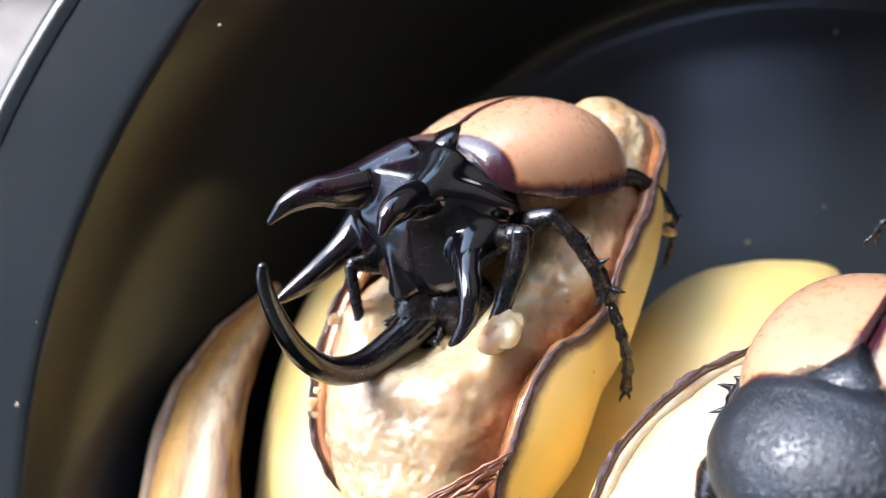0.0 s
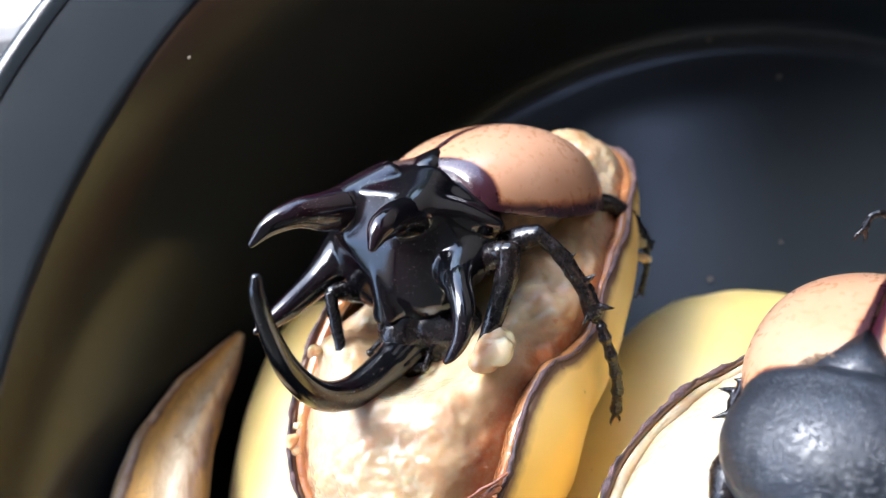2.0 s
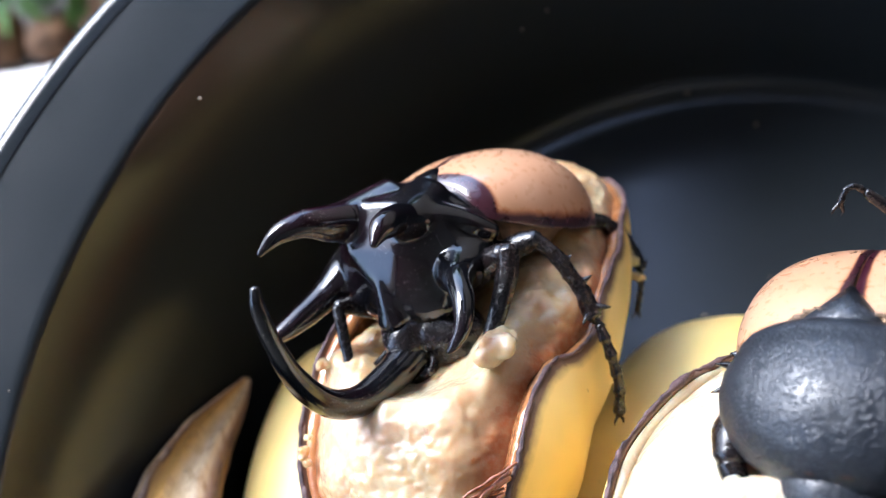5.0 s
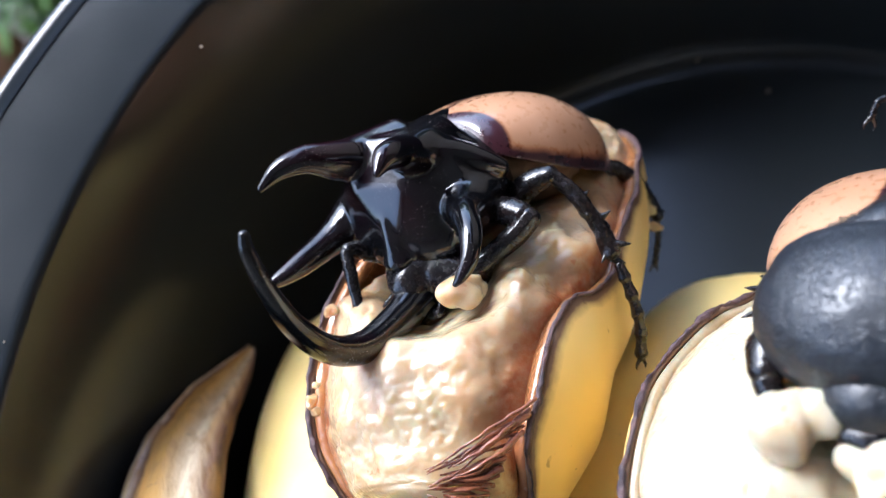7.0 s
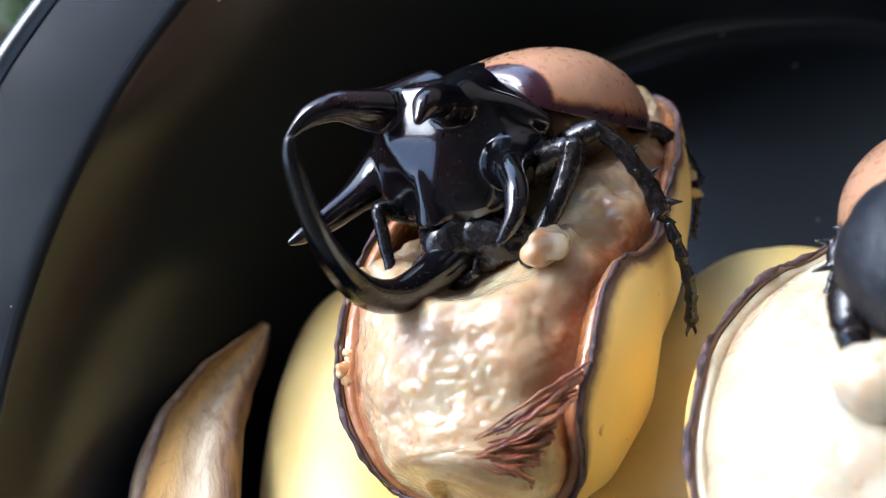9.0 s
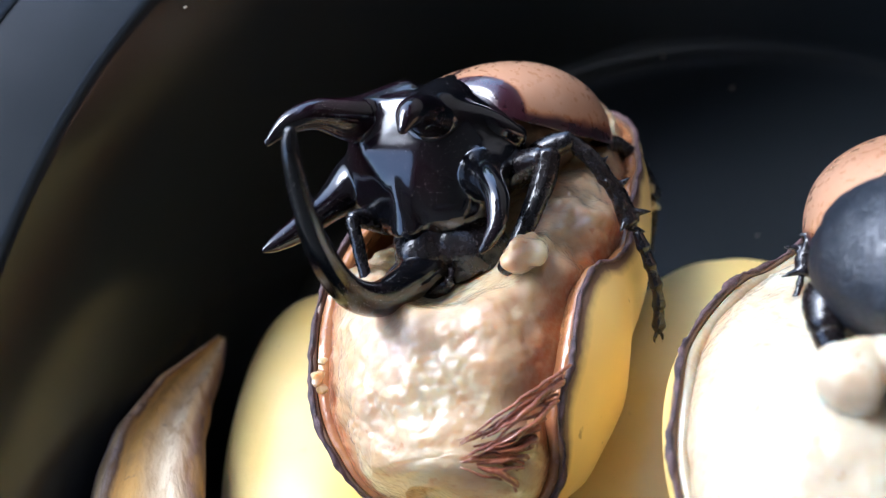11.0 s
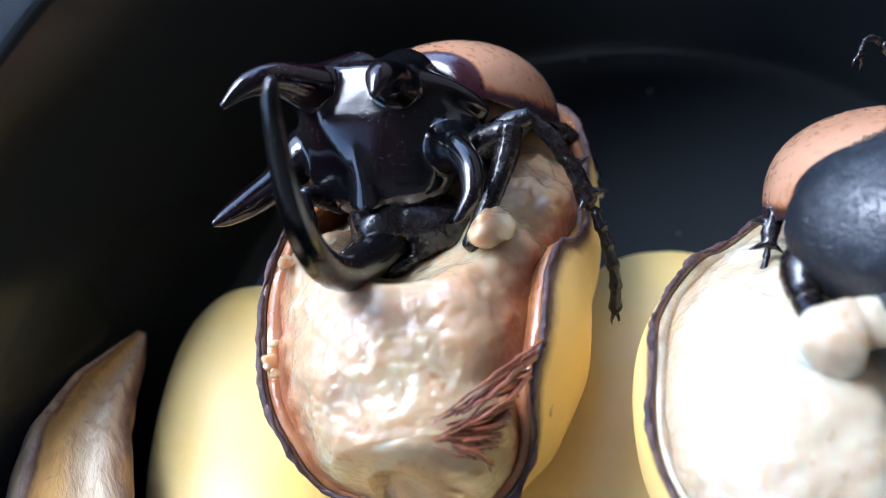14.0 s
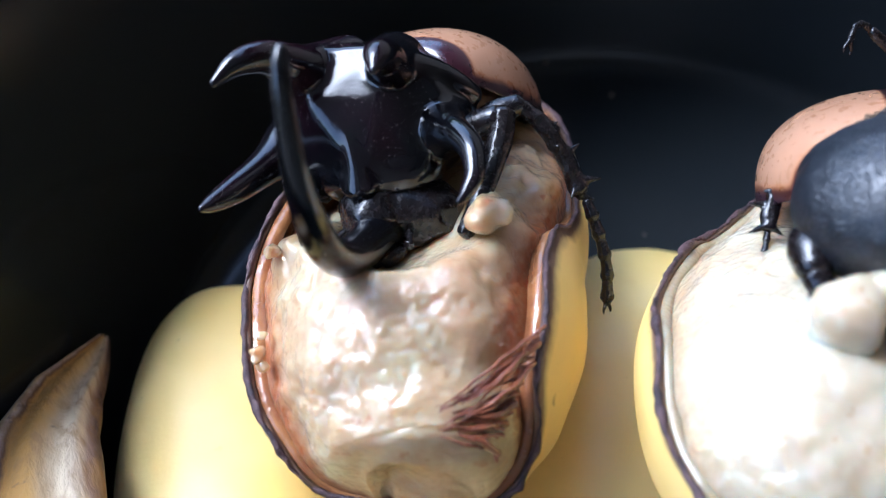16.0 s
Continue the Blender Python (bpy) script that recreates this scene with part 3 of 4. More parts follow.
def tarsus_bm(points, beads=5, r=0.75):
    """A chain of small foot segments and two claws."""
    path = spline(points, beads * 6)[:, :3]
    bm = bmesh.new()
    for i in range(beads):
        a, b, c = path[i * 6], path[i * 6 + 3], path[i * 6 + 6]
        tube(bm, [(*a, r * 0.75), (*b, r * 0.85), (*(b * 0.35 + c * 0.65), r * 1.05), (*c, r * 0.8)], n=6, segs=8)
    end, way = path[-1], path[-1] - path[-5]
    way = way / np.linalg.norm(way)
    side = np.cross(way, (0.3, 0.8, 0.5))
    side = side / np.linalg.norm(side)
    for s in (1, -1):
        tube(bm, [(*end, 0.4), (*(end + way * 1.3 + side * s * 0.9), 0.3), (*(end + way * 2.2 + side * s * 0.7), 0.08)], n=5, segs=6)
    return bm


# the horned male on the opened banana
M1 = beetle_pose((-12.1, 71.9, 75.5), (-0.545, -0.77, 0.332), (0.829, -0.435, 0.351))
IN1 = M1.inverted()


def loc1(x, y, z):
    """A place in the basin, in mm, in the male beetle's own space."""
    return tuple((IN1 @ (Vector((x, y, z)) * MM)) / MM)


def shifted(points, o):
    return [(p[0] - o[0], p[1] - o[1], p[2] - o[2], *p[3:]) for p in points]


male = fruit_thing("rhinoceros_beetle", M1, "glossy black horned beetle with tan wing cases on a banana", "beetle", "beetles on the bananas")
HEAD_AT = (23.0, 3.1, -23.0)
HORN_REST = 55.5


def make_male():
    bm = bmesh.new()
    blob(bm, (8.0, 0, -11.2), (10.6, 15.0, 11.0))
    blob(bm, (15.5, 1.2, -16.0), (7.0, 10.5, 6))
    # the broad front face, from the saddle down to the head
    face = [(15.2, -8.0, 0.6), (14.4, 6.0, 0.9), (20.2, -5.6, -5.4), (19.6, 3.8, -5.4), (22.6, 0.2, -13.5), (22.6, 2.2, -13.5), (20.0, -8.0, -16), (20.0, 9.5, -16), (17.6, -11, -11), (16.6, 11.4, -10.5),
            (14.0, 11.6, -5.6), (15.6, 12.4, -9.0), (8, 14.2, -8.4), (10, 10.5, -3.6), (14.0, -11.6, -6.6), (15.6, -12.4, -10.0), (8, -14.2, -9.6), (10, -10.5, -4.4),
            (4, -10, -4.5), (4, 10, -4.5), (9, -5.5, -0.3), (9, 5.5, -0.1), (18, -4, -19), (18, 6, -19)]
    bmesh.ops.convex_hull(bm, input=[bm.verts.new(Vector(q) * MM) for q in face])
    # roots of the four horns
    tube(bm, [(8, -3.6, -4.0, 5.2), (13, -6.0, -2.9, 4.1), (17, -7.2, -1.9, 3.5), (20.5, -7.9, -0.4, 3.0), (22.5, -8.4, 0.8, 2.5)], n=16, segs=18)
    tube(bm, [(8, 3.2, -3.8, 5.2), (13, 4.8, -2.5, 3.8), (17, 5.2, -1.5, 2.9), (20, 5.4, 0.2, 2.5)], n=16, segs=18)
    tube(bm, [(9, -9, -12.5, 5.6), (15, -11.0, -13.2, 4.6), (19, -12.2, -14.0, 3.2), (23, -13.2, -14.6, 2.3)], n=16, segs=16)
    tube(bm, [(8, 9, -11.5, 5.8), (14.0, 11.0, -11.0, 4.6), (18.0, 12.8, -10.2, 3.0), (21.6, 15.4, -9.9, 2.0)], n=16, segs=16)
    # the keel below the saddle
    tube(bm, [(19.6, -0.6, -8.6, 1.2), (20.8, 0.0, -11.0, 1.4), (22.0, 0.9, -14.0, 1.7), (22.0, 1.2, -17, 3.0)], n=22, segs=16)
    # crests from the upper horns out to the sides
    tube(bm, [(14, 5.0, -2.8, 3.4), (11, 9.4, -4.4, 2.6), (9.4, 12.6, -6.2, 2.0), (7.4, 14.6, -8.4, 1.6)], n=16, segs=12)
    tube(bm, [(14, -5.4, -3.0, 3.4), (11, -9.6, -5.2, 2.6), (9.0, -12.8, -7.4, 2.0), (7.4, -14.6, -10, 1.6)], n=16, segs=12)
    pro = fuse(part("pronotum", bm, CHITIN, male, "polished black shield with a wine-red sheen"), 0.34, 26)
    part("upper_horn", rod([(17, -7.0, -1.9, 3.4), (20.6, -7.9, -0.2, 2.9), (24, -9.4, 1.5, 2.25), (27.6, -11.6, 1.5, 1.6), (30.9, -13.5, -0.2, 0.5)], n=34, segs=18), CHITIN, pro)
    part("upper_horn", rod([(16, 5.0, -1.8, 2.9), (19.6, 5.4, 0.2, 2.5), (23.6, 5.9, 1.2, 2.0), (27.0, 6.3, 0.2, 0.6)], n=28, segs=18), CHITIN, pro)
    part("lower_horn", rod([(17, -12.0, -13.6, 3.4), (22, -13.0, -14.5, 2.5), (28, -14.6, -15.3, 1.95), (32.2, -15.9, -15.6, 1.2), (34.2, -16.5, -15.6, 0.45)], n=34, segs=18), CHITIN, pro)
    part("lower_horn", rod([(16.4, 12.2, -10.6, 3.1), (20.4, 14.6, -9.8, 2.2), (24.0, 17.2, -10.6, 1.75), (27.2, 18.2, -12.8, 1.35), (29.2, 17.5, -14.6, 0.9), (30.2, 16.6, -15.6, 0.4)], n=36, segs=18), CHITIN, pro)
    pitch = pose(0.0025, 0, -0.0015, 13, -25, -10)
    for side in (1, -1):
        thicken(part("wing_case", elytron(side), ELYTRA, male, "smooth caramel-tan wing case with a dark edge", at=pitch), 0.5)
    sc = bmesh.new()
    corners = [sc.verts.new(Vector(q) * MM) for q in ((2.6, 4.2, -2.2), (2.6, -4.2, -2.2), (-5.6, 0.3, 2.3), (-5.6, -0.3, 2.3), (2.6, 0, -1.0), (-2.0, 0, 1.7), (-0.6, 2.4, 0.7), (-0.6, -2.4, 0.7))]
    bmesh.ops.convex_hull(sc, input=corners)
    part("scutellum", sc, CHITIN, male, "small black triangular plate", at=pitch)
    part("membrane", lump((3, 0, -8), (4, 11.5, 6.5), rough=0.5), MEMBRANE, male, "brown joint between shield and wing cases")
    part("abdomen", lump((-14, 0, -9.5), (19, 13.5, 6.5), rough=0.8), HAIR, male, "hairy brown underside", at=pitch)
    h = HEAD_AT
    skull = lump((-3.5, -1, 1.6), (6.2, 5.0, 4.6), rough=0.9, size=3)
    blob(skull, (-6.0, 3.5, 0.2), (6.0, 7.6, 5.4), rough=1.2, size=3)
    head = part("head", skull, LEGS, male, at=pose(h[0] * MM, h[1] * MM, h[2] * MM))
    fuse(head, 0.4, 6)
    part("horn", rod([(-1, 0, -0.2, 3.7), (3, 0, 0.2, 3.1), (6.4, 0, 0.8, 2.8), (13.6, 0, 3.1, 2.5), (19.3, 0, 8.3, 2.15), (22.4, 0, 15.8, 1.75), (23.1, 0, 23.1, 1.35), (22.6, 0, 29.0, 1.05), (21.5, 0, 31.6, 0.7)], n=60, segs=18), CHITIN, head, "long, upward-curved black horn")
    for s in (1, -1):
        part("eye", lump((-3, s * 4.4 - 0.8, 2.0), (1.5, 1.2, 1.5)), EYE_MAT, head)
        part("antenna", rod([(0, s * 4.6, 0, 0.5), (2.0, s * 5.2, -0.4, 0.45), (2.6, s * 5.2, -0.6, 0.8), (3.0, s * 5.2, -0.8, 0.5)], n=14, segs=8), LEGS, head)
    part("mouth", lump((-0.5, -0.5, -3.0), (4.2, 4.6, 2.2), rough=0.9, size=2), LEGS, head)
    return head, pro


male_head, shield = make_male()


def make_male_legs():
    # middle leg, with its spurs
    femur = part("middle_leg", spined([(*loc1(-4, 54, 68), 2.4), (*loc1(0, 54.5, 73), 2.5), (*loc1(4, 54.3, 75.5), 1.8)]), LEGS, male)
    joined(part("tibia", spined([(*loc1(3.6, 54.3, 75.6), 1.3), (*loc1(7, 51, 73.6), 1.6), (*loc1(10, 47, 70.4), 1.5), (*loc1(11.6, 43.5, 67.6), 1.8)], rough=0.45,
                         spines=[(loc1(11, 44.6, 68.6), loc1(14.6, 43.4, 69.8), 0.9), (loc1(9.6, 47.5, 71), loc1(12.1, 48.2, 72.6), 0.8), (loc1(11.4, 43, 67), loc1(13.6, 41.4, 67.4), 0.7),
                                 (loc1(7.4, 50.4, 73), loc1(9.2, 51.2, 74.6), 0.6), (loc1(8.6, 48.6, 71.6), loc1(8.0, 47, 73.4), 0.5), (loc1(11, 44, 68), loc1(9.4, 41.6, 67.6), 0.6)]), LEGS, femur))
    joined(part("tarsus", tarsus_bm([loc1(12.4, 42.0, 66.8), loc1(13.8, 38.4, 63.8), loc1(14.8, 34.6, 60.2), loc1(14.5, 30.8, 56.6)], 5, 1.1), LEGS, femur))
    # hind leg
    hind = part("hind_leg", spined([(*loc1(10, 66, 56), 2.4), (*loc1(17, 69, 57), 2.2), (*loc1(22.5, 68, 54), 1.7)]), LEGS, male)
    joined(part("tibia", spined([(*loc1(22.5, 68, 54), 1.5), (*loc1(25, 66, 50), 1.5), (*loc1(26.5, 64.5, 46.5), 1.5)], spines=[(loc1(26, 65, 47.5), loc1(28.4, 65.5, 47), 0.6)]), LEGS, hind))
    joined(part("tarsus", tarsus_bm([loc1(26.4, 64.5, 46.2), loc1(26.5, 62, 43), loc1(25.6, 59, 39.5)], 4, 0.7), LEGS, hind))
    # far front leg
    far = part("foreleg", spined([(*loc1(-24, 52, 63), 2.2), (*loc1(-28, 51.5, 65.5), 1.9), (*loc1(-29.8, 50.6, 67), 1.5)]), LEGS, male)
    joined(part("tibia", spined([(*loc1(-29.8, 50.6, 67), 1.3), (*loc1(-29.4, 47, 65.6), 1.25), (*loc1(-28.8, 43, 63), 1.2), (*loc1(-28, 39, 61), 1.5)],
                         spines=[(loc1(-28.2, 39.4, 61.2), loc1(-26.2, 37.2, 60.2), 0.7), (loc1(-28.2, 39.4, 61.2), loc1(-29.6, 37.2, 59.8), 0.7)]), LEGS, far))
    # near front leg, which stirs the pulp
    at = loc1(-6, 51, 72.5)
    near = part("foreleg", spined(shifted([(*at, 2.6), (*loc1(-3.5, 50.5, 75.5), 2.6), (*loc1(-1.6, 49.6, 77.6), 2.2)], at)), LEGS, male, at=Matrix.Translation(Vector(at) * MM))
    joined(part("tibia", spined(shifted([(*loc1(-0.9, 50.2, 77.8), 2.3), (*loc1(-2.0, 46.8, 75.8), 2.2), (*loc1(-4.8, 42, 73.2), 1.8), (*loc1(-8.8, 36.2, 69.4), 1.5)], at),
                         spines=[tuple([shifted([loc1(-7.8, 38.4, 71.6)], at)[0], shifted([loc1(-10.0, 35.2, 70)], at)[0], 0.7])]), LEGS, near))
    c = shifted([loc1(-7.0, 36.0, 73.0)], at)[0]
    clot = clump(c, (4.6, 2.9, 2.7), 11, 8)
    fuse(part("pulp_clot", clot, PULP, near, "lump of wet pulp stuck to the foot"), 0.25, 12)
    return near, at


near_leg, near_at = make_male_legs()

# the hornless female
M2 = beetle_pose((36.9, 26.0, 99.4), (-0.48, -0.87, 0.08), (0.80, -0.44, 0.42))
IN2 = M2.inverted()
female = fruit_thing("rhinoceros_beetle", M2, "hornless beetle with satin black shield and tan wing cases", "beetle", "beetles on the bananas")


def loc2(x, y, z):
    return tuple((IN2 @ (Vector((x, y, z)) * MM)) / MM)


def make_female():
    bm = bmesh.new()
    blob(bm, (13.0, 0, -6.2), (11.4, 13.8, 9.6))
    blob(bm, (15.6, 0, -6.0), (7.6, 10.4, 6.8))
    blob(bm, (8.2, 0, -5.8), (5.2, 12.8, 8.2))
    pro = fuse(part("pronotum", bm, PITTED, female, "satin black shield dotted with small pits"), 0.36, 10)
    part("front_border", rod([(17.5, -11.2, -7.6, 0.7), (21.4, -7.0, -4.6, 0.6), (23.2, -2.5, -3.9, 0.5), (23.2, 2.5, -3.9, 0.5), (21.4, 7.0, -4.6, 0.6), (17.5, 11.2, -7.6, 0.7)], n=40, segs=8, rough=0.3), MEMBRANE, pro, "red-brown front edge of the shield")
    part("fringe", rod([(5.2, -7.0, -2.2, 0.4), (3.6, -4.0, -1.0, 0.5), (3.0, 0, -0.5, 0.5), (3.6, 4.0, -1.0, 0.5), (5.2, 7.0, -2.2, 0.4)], n=60, segs=8, rough=0.7, size=0.7), HAIR, pro, "short golden-brown hair behind the shield")
    pitch = pose(0.0056, 0, -0.0010, 0, -29, 0)
    for side in (1, -1):
        thicken(part("wing_case", elytron(side, 0.97, 1.5, 1.0, 0.0), ELYTRA, female, "caramel-tan wing case with a dark edge", at=pitch), 0.5)
    plate = bmesh.new()
    corners = [plate.verts.new(Vector(q) * MM) for q in ((0.6, 5.4, 0.4), (0.6, -5.4, 0.4), (-7.0, 0.3, 3.0), (-7.0, -0.3, 3.0), (0.6, 0, 1.6), (-2.6, 0, 2.9), (-1.4, 3.2, 1.8), (-1.4, -3.2, 1.8))]
    bmesh.ops.convex_hull(plate, input=corners)
    part("scutellum", plate, PITTED, female, at=pitch)
    part("membrane", lump((2, 0, -8), (3, 10, 5), rough=0.4), MEMBRANE, female)
    part("abdomen", lump((-12, 0, -7), (15, 10.5, 5), rough=0.6), HAIR, female, at=pitch)
    head = part("head", lump((22.6, 0, -8.8), (4.6, 5.8, 4.4), rough=0.5), PITTED, female)
    for s in (1, -1):
        part("eye", lump((22.4, s * 5.2, -8.4), (1.4, 1.1, 1.3)), EYE_MAT, head)
    part("mouth", lump((25.8, 0, -10.6), (2.6, 3.8, 2.0), rough=0.6, size=2), LEGS, head)
    for s in (1, -1):
        fore = part("foreleg", spined([(12.5, s * 9, -10, 2.8), (16.5, s * 11.6, -8.6, 3.1), (20.5, s * 11.6, -9.2, 2.4)]), LEGS, female)
        joined(part("tibia", spined([(20.6, s * 11.6, -9.4, 2.1), (23.5, s * 10, -12.0, 1.9), (26, s * 8, -14.6, 1.6)], spines=[((24.5, s * 9.5, -12.5), (26, s * 11.5, -13.5), 0.6)]), LEGS, fore))
    mid = part("middle_leg", spined([(*loc2(32.8, 25.5, 84.6), 1.8), (*loc2(30.8, 27.0, 85.1), 1.5), (*loc2(29.3, 28.0, 84.1), 1.2)]), LEGS, female)
    joined(part("tibia", spined([(*loc2(29.3, 28.0, 84.1), 0.9), (*loc2(27.6, 26.1, 82.4), 1.2), (*loc2(25.8, 22.9, 80.4), 1.3)], rough=0.4, spines=[(loc2(27.2, 25.5, 81.6), loc2(24.0, 26.3, 81.6), 0.7), (loc2(25.8, 23.1, 80.6), loc2(22.8, 22.7, 80.0), 0.6), (loc2(25.8, 23.5, 80.6), loc2(27.4, 21.1, 80.4), 0.6), (loc2(28.2, 26.1, 83.6), loc2(26.0, 27.1, 82.8), 0.6)]), LEGS, mid))
    joined(part("tarsus", tarsus_bm([loc2(25.8, 22.7, 80.2), loc2(24.2, 19.9, 79.0), loc2(22.4, 17.5, 78.0)], 4, 0.55), LEGS, mid))
    hind = part("hind_leg", spined([(*loc2(54, 36, 90), 1.4), (*loc2(50, 40, 93.5), 1.1), (*loc2(46.4, 42.6, 95.4), 0.8)]), LEGS, female)
    joined(part("tarsus", tarsus_bm([loc2(46.4, 42.6, 95.4), loc2(45, 43.2, 96.2), loc2(43.6, 43, 96), loc2(43.0, 42, 94.6)], 4, 0.55), LEGS, hind))
    return head


make_female()


# ---- surroundings ----
FLOOR_Z = -0.70


def box_bm(x0, y0, z0, x1, y1, z1, bevel=0.0):
    bm = bmesh.new()
    bmesh.ops.create_cube(bm, size=1.0)
    for v in bm.verts:
        v.co = Vector(((x0 + x1) / 2 + v.co.x * (x1 - x0), (y0 + y1) / 2 + v.co.y * (y1 - y0), (z0 + z1) / 2 + v.co.z * (z1 - z0)))
    if bevel:
        bmesh.ops.bevel(bm, geom=bm.edges[:], offset=bevel, segments=2, affect="EDGES")
    return bm


def make_ground():
    bm = bmesh.new()
    bmesh.ops.create_grid(bm, x_segments=80, y_segments=80, size=40)
    tagged(part("ground", bm, GROUND, at=pose(0, 0, FLOOR_Z)), "swept grey-brown earth", "ground", kind="structure")
    tagged(part("pavement", box_bm(-3.0, 0.57, FLOOR_Z - 0.05, 1.196, 0.70, FLOOR_Z + 0.06, 0.01), CONCRETE, smooth=False), "pale concrete kerb beside the earth", "kerb", kind="structure")
    # unseen wall, added to hold back sky light from behind the camera
    tagged(part("shade_wall_south", box_bm(-2.2, -1.5, FLOOR_Z, 1.4, -1.3, 2.4, 0.01), WALL, smooth=False), "unseen plain wall added to cut light from the south", "wall", kind="structure")
    # unseen dark wall, added so that shell and basin reflect no sky from the right
    tagged(part("shade_wall_east", box_bm(1.2, -1.298, FLOOR_Z, 1.4, 4.2, 3.4, 0.01), DARK_BLOCK, smooth=False), "unseen dark wall added to block the eastern sky", "wall", kind="structure")
    # unseen slabs overhead, added to dim the basin's flange; the notch lets the sun by
    for x0, y1, x1 in ((-1.9, 0.58, -0.722), (-0.72, 1.0, 0.118), (0.12, 0.36, 1.198)):
        tagged(part("shade_slab", box_bm(x0, -1.298, 1.62, x1, y1, 1.70, 0.01), GREY_BLOCK, smooth=False), "unseen grey slab added overhead to dim the basin's reflections", "roof", kind="structure")
    # unseen posts that only prop the added slabs
    for x, y in ((-1.8, 0.48), (1.05, 0.26)):
        tagged(part("slab_post", box_bm(x - 0.05, y - 0.05, FLOOR_Z, x + 0.05, y + 0.05, 1.618, 0.008), DARK_BLOCK, smooth=False), "unseen post added under the overhead slabs", "post", kind="structure")
    # unseen dark overhang, added to keep sky reflections off the far basin floor
    tagged(part("shade_slab", box_bm(0.5, -1.296, 2.6, 1.198, 4.2, 2.68, 0.01), DARK_BLOCK, smooth=False), "unseen dark slab added to keep the basin floor dark", "eaves", kind="structure")


def make_stool():
    stool = thing("stool", Matrix(), "plain wooden stool under the basin", "stool")
    part("seat", lathe([(0.5, -3.6), (105, -3.6), (110, -5), (111, -20), (106, -24), (0.5, -24)], 48), HUSK, stool)
    for k in range(4):
        a = math.pi / 4 + k * math.pi / 2
        c, d = math.cos(a), math.sin(a)
        part("leg", rod([(BX + 80 * c, BY + 80 * d, -22, 16), (BX + 95 * c, BY + 95 * d, FLOOR_Z / MM + 8, 14)], n=8, segs=12), HUSK, stool)


def leaf_cloud(count, place, size, seed):
    """Many small pointed leaves; place(rng) gives each one's spot."""
    rng = random.Random(seed)
    verts, faces = [], []
    for _ in range(count):
        c = Vector(place(rng))
        q = Euler((rng.uniform(-1.2, 1.2), rng.uniform(-1.2, 1.2), rng.uniform(0, 6.3))).to_matrix()
        l = size * rng.uniform(0.6, 1.3)
        base = len(verts)
        for x, y, z in ((0, 0, 0), (0.5, 0.28, 0.08), (1.0, 0.0, -0.06), (0.5, -0.28, 0.08), (0.5, 0, 0.0)):
            verts.append(c + q @ Vector((x, y, z)) * l)
        faces += [(base, base + 4, base + 1), (base + 1, base + 4, base + 2), (base + 2, base + 4, base + 3), (base + 3, base + 4, base)]
    me = bpy.data.meshes.new("leaves")
    me.from_pydata([tuple(v) for v in verts], [], faces)
    me.materials.append(LEAF)
    return me


def make_plants():
    rng = random.Random(4)
    for x, y, s in ((-0.60, 0.86, 0.10), (-0.84, 0.92, 0.13), (-0.42, 0.98, 0.13), (-1.05, 1.05, 0.15)):
        plant = thing("plant", pose(x, y, FLOOR_Z), "low green leafy plant on the earth", "plant", "plants beside the kerb")
        for k in range(5):
            a = k * 1.26 + x * 9
            part("stem", rod([(0, 0, -5, 3), (s * 300 * math.cos(a), s * 300 * math.sin(a), s * 900, 2), (s * 700 * math.cos(a), s * 700 * math.sin(a), s * 1500, 1)], n=8, segs=6), LEAF, plant)
        ob = new("leaves", leaf_cloud(170, lambda r, s=s: (r.gauss(0, s * 0.55), r.gauss(0, s * 0.55), r.uniform(0.3, 1.7) * s), 0.05, int(x * 100)))
        ob.parent = plant
    for k, (x, y, r) in enumerate(((-0.70, 0.775, 0.045), (-0.79, 0.77, 0.05), (-0.62, 0.765, 0.035), (-0.88, 0.80, 0.05), (-0.54, 0.79, 0.04))):
        husk = thing("coconut_husk", pose(x, y, FLOOR_Z + r * 0.75), "old brown husk lying on the earth", "husk", "husks by the kerb")
        part("shell", lump((0, 0, 0), (r / MM, r / MM * 0.9, r / MM * 0.8), rough=r / MM * 0.2, size=r / MM), HUSK, husk)


def make_hedge():
    """A leafy hedge all round, unseen, added for the shell to reflect."""
    def top(a):
        return 0.85 + 0.3 * math.sin(a * 11) + 0.15 * math.sin(a * 23)

    def spot(r):
        a = r.uniform(0, 2 * math.pi)
        d = 5.6 + 0.2 * math.sin(a * 7) + r.uniform(-0.25, 0.25)
        return (d * math.cos(a), d * math.sin(a), -0.7 + (top(a) + 0.7) * r.random())
    ob = new("hedge", leaf_cloud(9000, spot, 0.34, 9))
    tagged(ob, "unseen green hedge added for reflections and a dark horizon", "hedge", kind="stuff")
    bm = bmesh.new()
    pts = []
    for i in range(12):
        row = []
        for k in range(121):
            a = radians(k * 3)
            d = 6.0 + 0.1 * math.sin(k * math.pi / 15 + i)
            row.append(Vector((d * math.cos(a), d * math.sin(a), -0.75 + (top(a) + 0.6) * i / 11)))
        pts.append(row)
    grid(bm, pts)
    tagged(part("backdrop", bm, LEAF), "unseen green sheet behind the hedge leaves", "hedge", kind="structure")


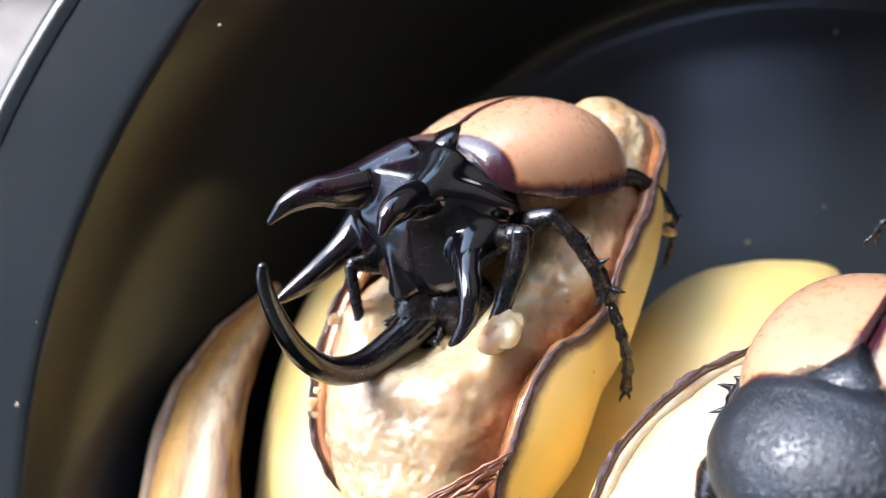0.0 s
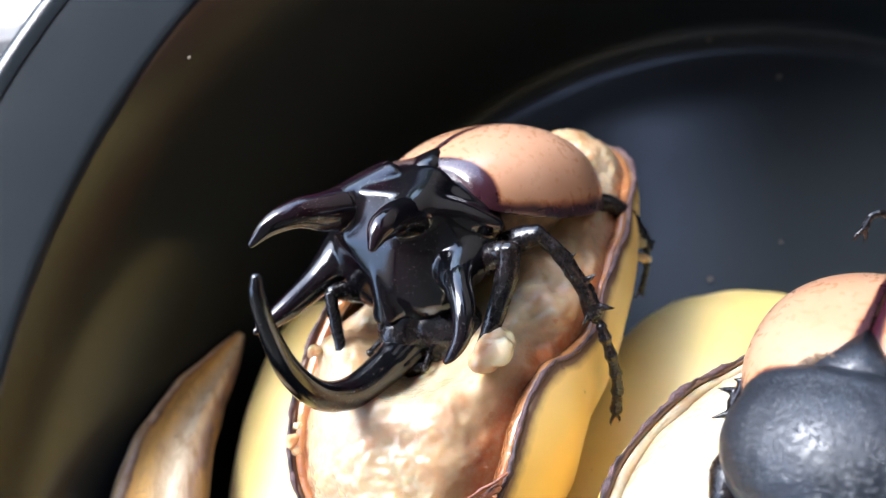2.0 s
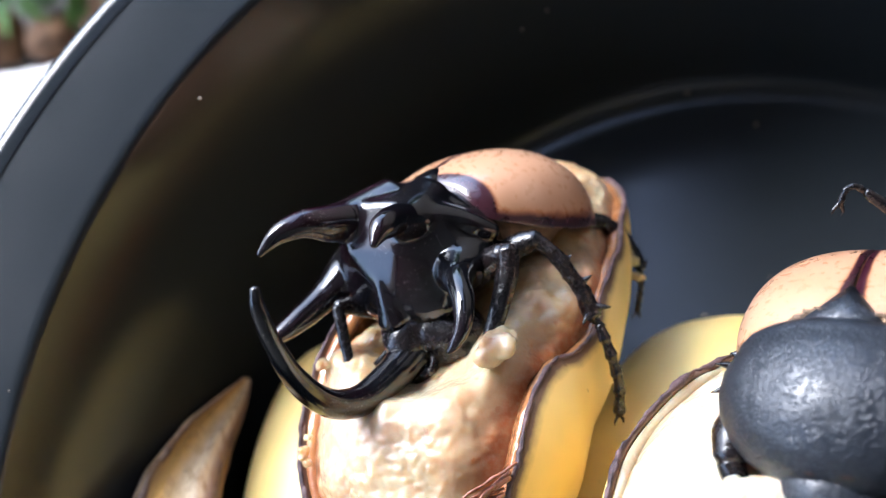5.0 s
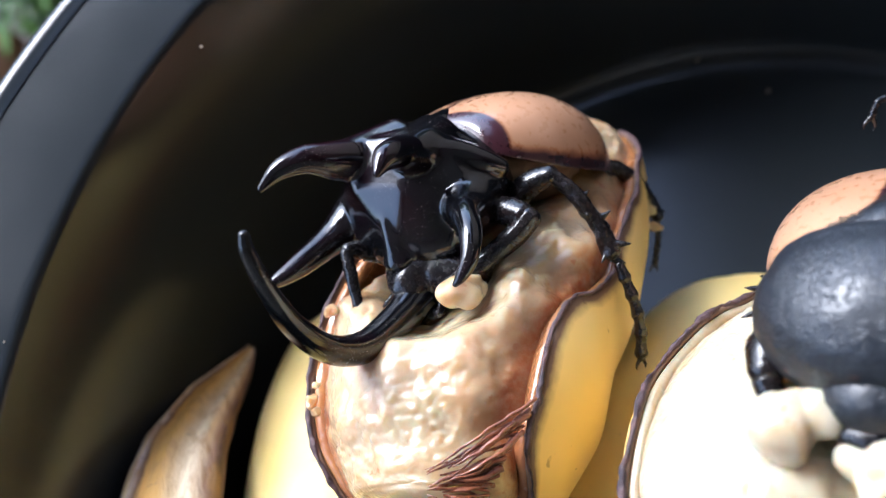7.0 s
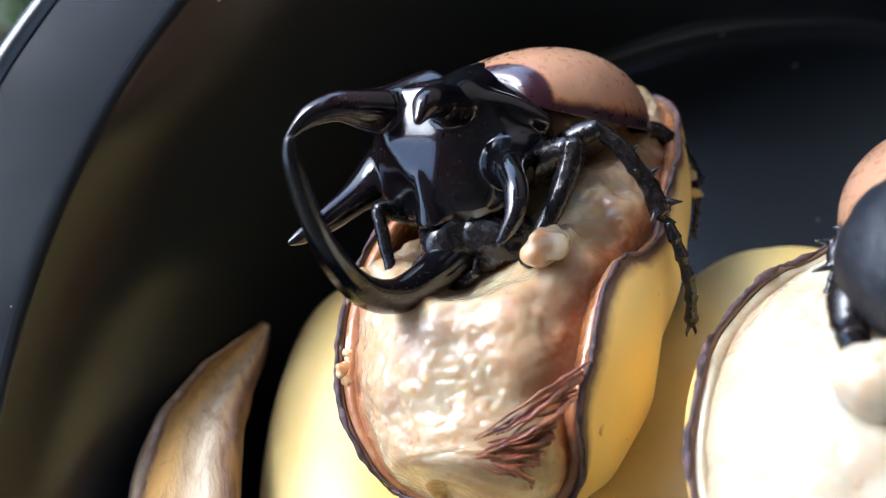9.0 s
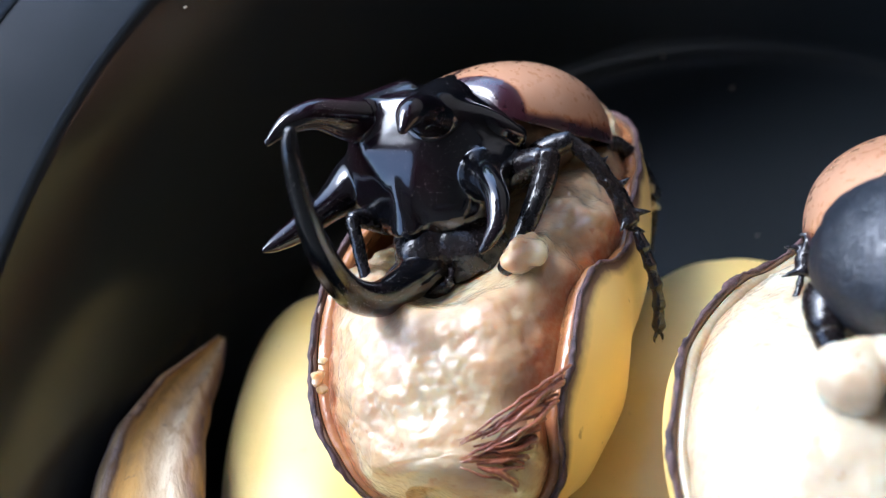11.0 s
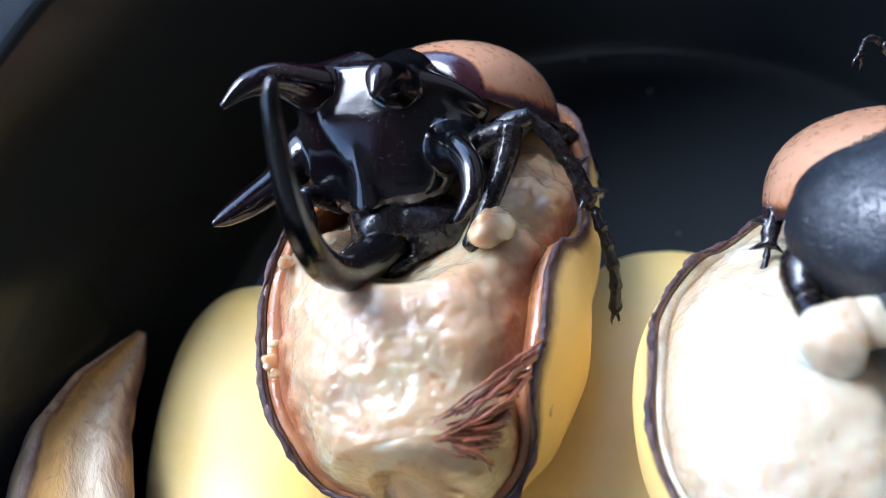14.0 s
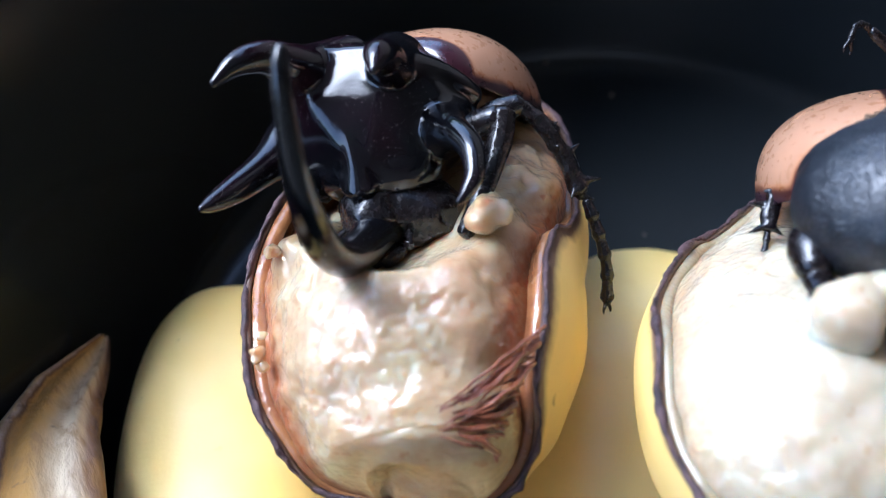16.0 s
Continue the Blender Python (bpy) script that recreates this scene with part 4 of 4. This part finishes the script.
def make_crumbs():
    """Bits of dirt on the basin's floor and wall."""
    for x, y, z, r in ((26, 44, 0.9, 1.4), (33.5, 107, 4.5, 1.6), (50, 96, 1.0, 1.3), (-9, 110, 40, 0.9), (-2.5, 113, 42, 0.8), (-104, 4, 88.4, 1.3), (-70.5, 70, 87.8, 0.8), (-102, 18, 88.0, 0.5), (44, 52, 0.5, 0.7), (8, 62, 0.5, 0.6)):
        crumb = thing("crumb", pose(x * MM, y * MM, z * MM, 0, 0, x * 7), "tiny pale crumb stuck to the black basin", "crumb", "crumbs in the basin")
        part("grain", lump((0, 0, 0), (r * 0.55, r * 0.4, r * 0.3), rough=r * 0.5, size=r, levels=2), CRUMB, crumb)


make_crumbs()
make_ground()
make_stool()
make_plants()
make_hedge()


def motions():
    rows = [(0.0, 55.7), (1.0, 55.6), (2.0, 55.3), (3.0, 55.2), (3.5, 55.0), (4.5, 51.0), (5.3, 46.0), (5.6, 40.5), (6.0, 38.2), (6.5, 41.2), (7.0, 44.0), (7.5, 45.6), (8.0, 47.2),
            (8.5, 50.2), (9.0, 50.4), (9.5, 52.0), (10.5, 53.0), (12.0, 53.8), (13.0, 53.2), (14.0, 52.8), (16.0, 52.4)]
    h = HEAD_AT
    turn = Vector((-0.495, -0.088, -0.231))
    stir = [(0.0, -0.25), (3.0, -0.25), (6.0, -0.23), (6.35, -0.05), (6.5, 0.3), (6.7, 0.8), (6.9, 1.0), (7.1, 1.04), (7.5, 0.92), (7.7, 0.7), (7.9, 0.5), (8.1, 0.3), (8.4, 0.12), (9.0, 0.1), (12.0, 0.05), (16.0, 0.03)]
    walk(near_leg, [(t, Matrix.Translation(Vector(near_at) * MM) @ Matrix.Rotation(turn.length * k, 4, turn.normalized())) for t, k in stir])
    # the shield sways with the feeding, and carries the head along
    sway = [(0.0, 0.2, 1.0, 0.6), (1.0, 0.2, 0.9, 0.9), (2.0, 0.1, 0.6, 1.2), (3.0, 0.4, 0.2, 1.4), (4.3, 1.1, 0.2, 1.0), (5.5, 1.7, 0.3, 0.5), (6.0, 1.8, 0.5, 0.2), (6.5, 1.9, 0.4, -0.5), (7.0, 1.8, 0.1, -0.9),
            (7.5, 1.4, -0.1, -1.1), (8.0, 0.9, -0.3, -1.3), (8.5, 0.4, -0.35, -1.4), (9.0, 0.0, -0.3, -1.3), (9.5, -0.3, -0.2, -1.2), (10.8, -0.8, -0.1, -1.2), (12.0, -1.2, 0.0, -1.0), (13.0, -1.3, -0.3, -0.5),
            (14.0, -1.2, -0.6, 0.0), (15.0, -1.2, -0.8, 0.2), (16.0, -1.2, -1.0, 0.7)]
    joint = Vector((-0.010, 0, -0.012))

    def swayed(t):
        r = [np.interp(t, [k[0] for k in sway], [k[i] for k in sway]) for i in (1, 2, 3)]
        return Matrix.Translation(joint) @ pose(0, 0, 0, *r) @ Matrix.Translation(-joint)
    walk(shield, [(k[0], swayed(k[0])) for k in sway])
    times = sorted({t for t, _ in rows} | {k[0] for k in sway})
    walk(male_head, [(t, swayed(t) @ pose(h[0] * MM, h[1] * MM, h[2] * MM, 0, HORN_REST - np.interp(t, [r[0] for r in rows], [r[1] for r in rows]), 0)) for t in times])


motions()
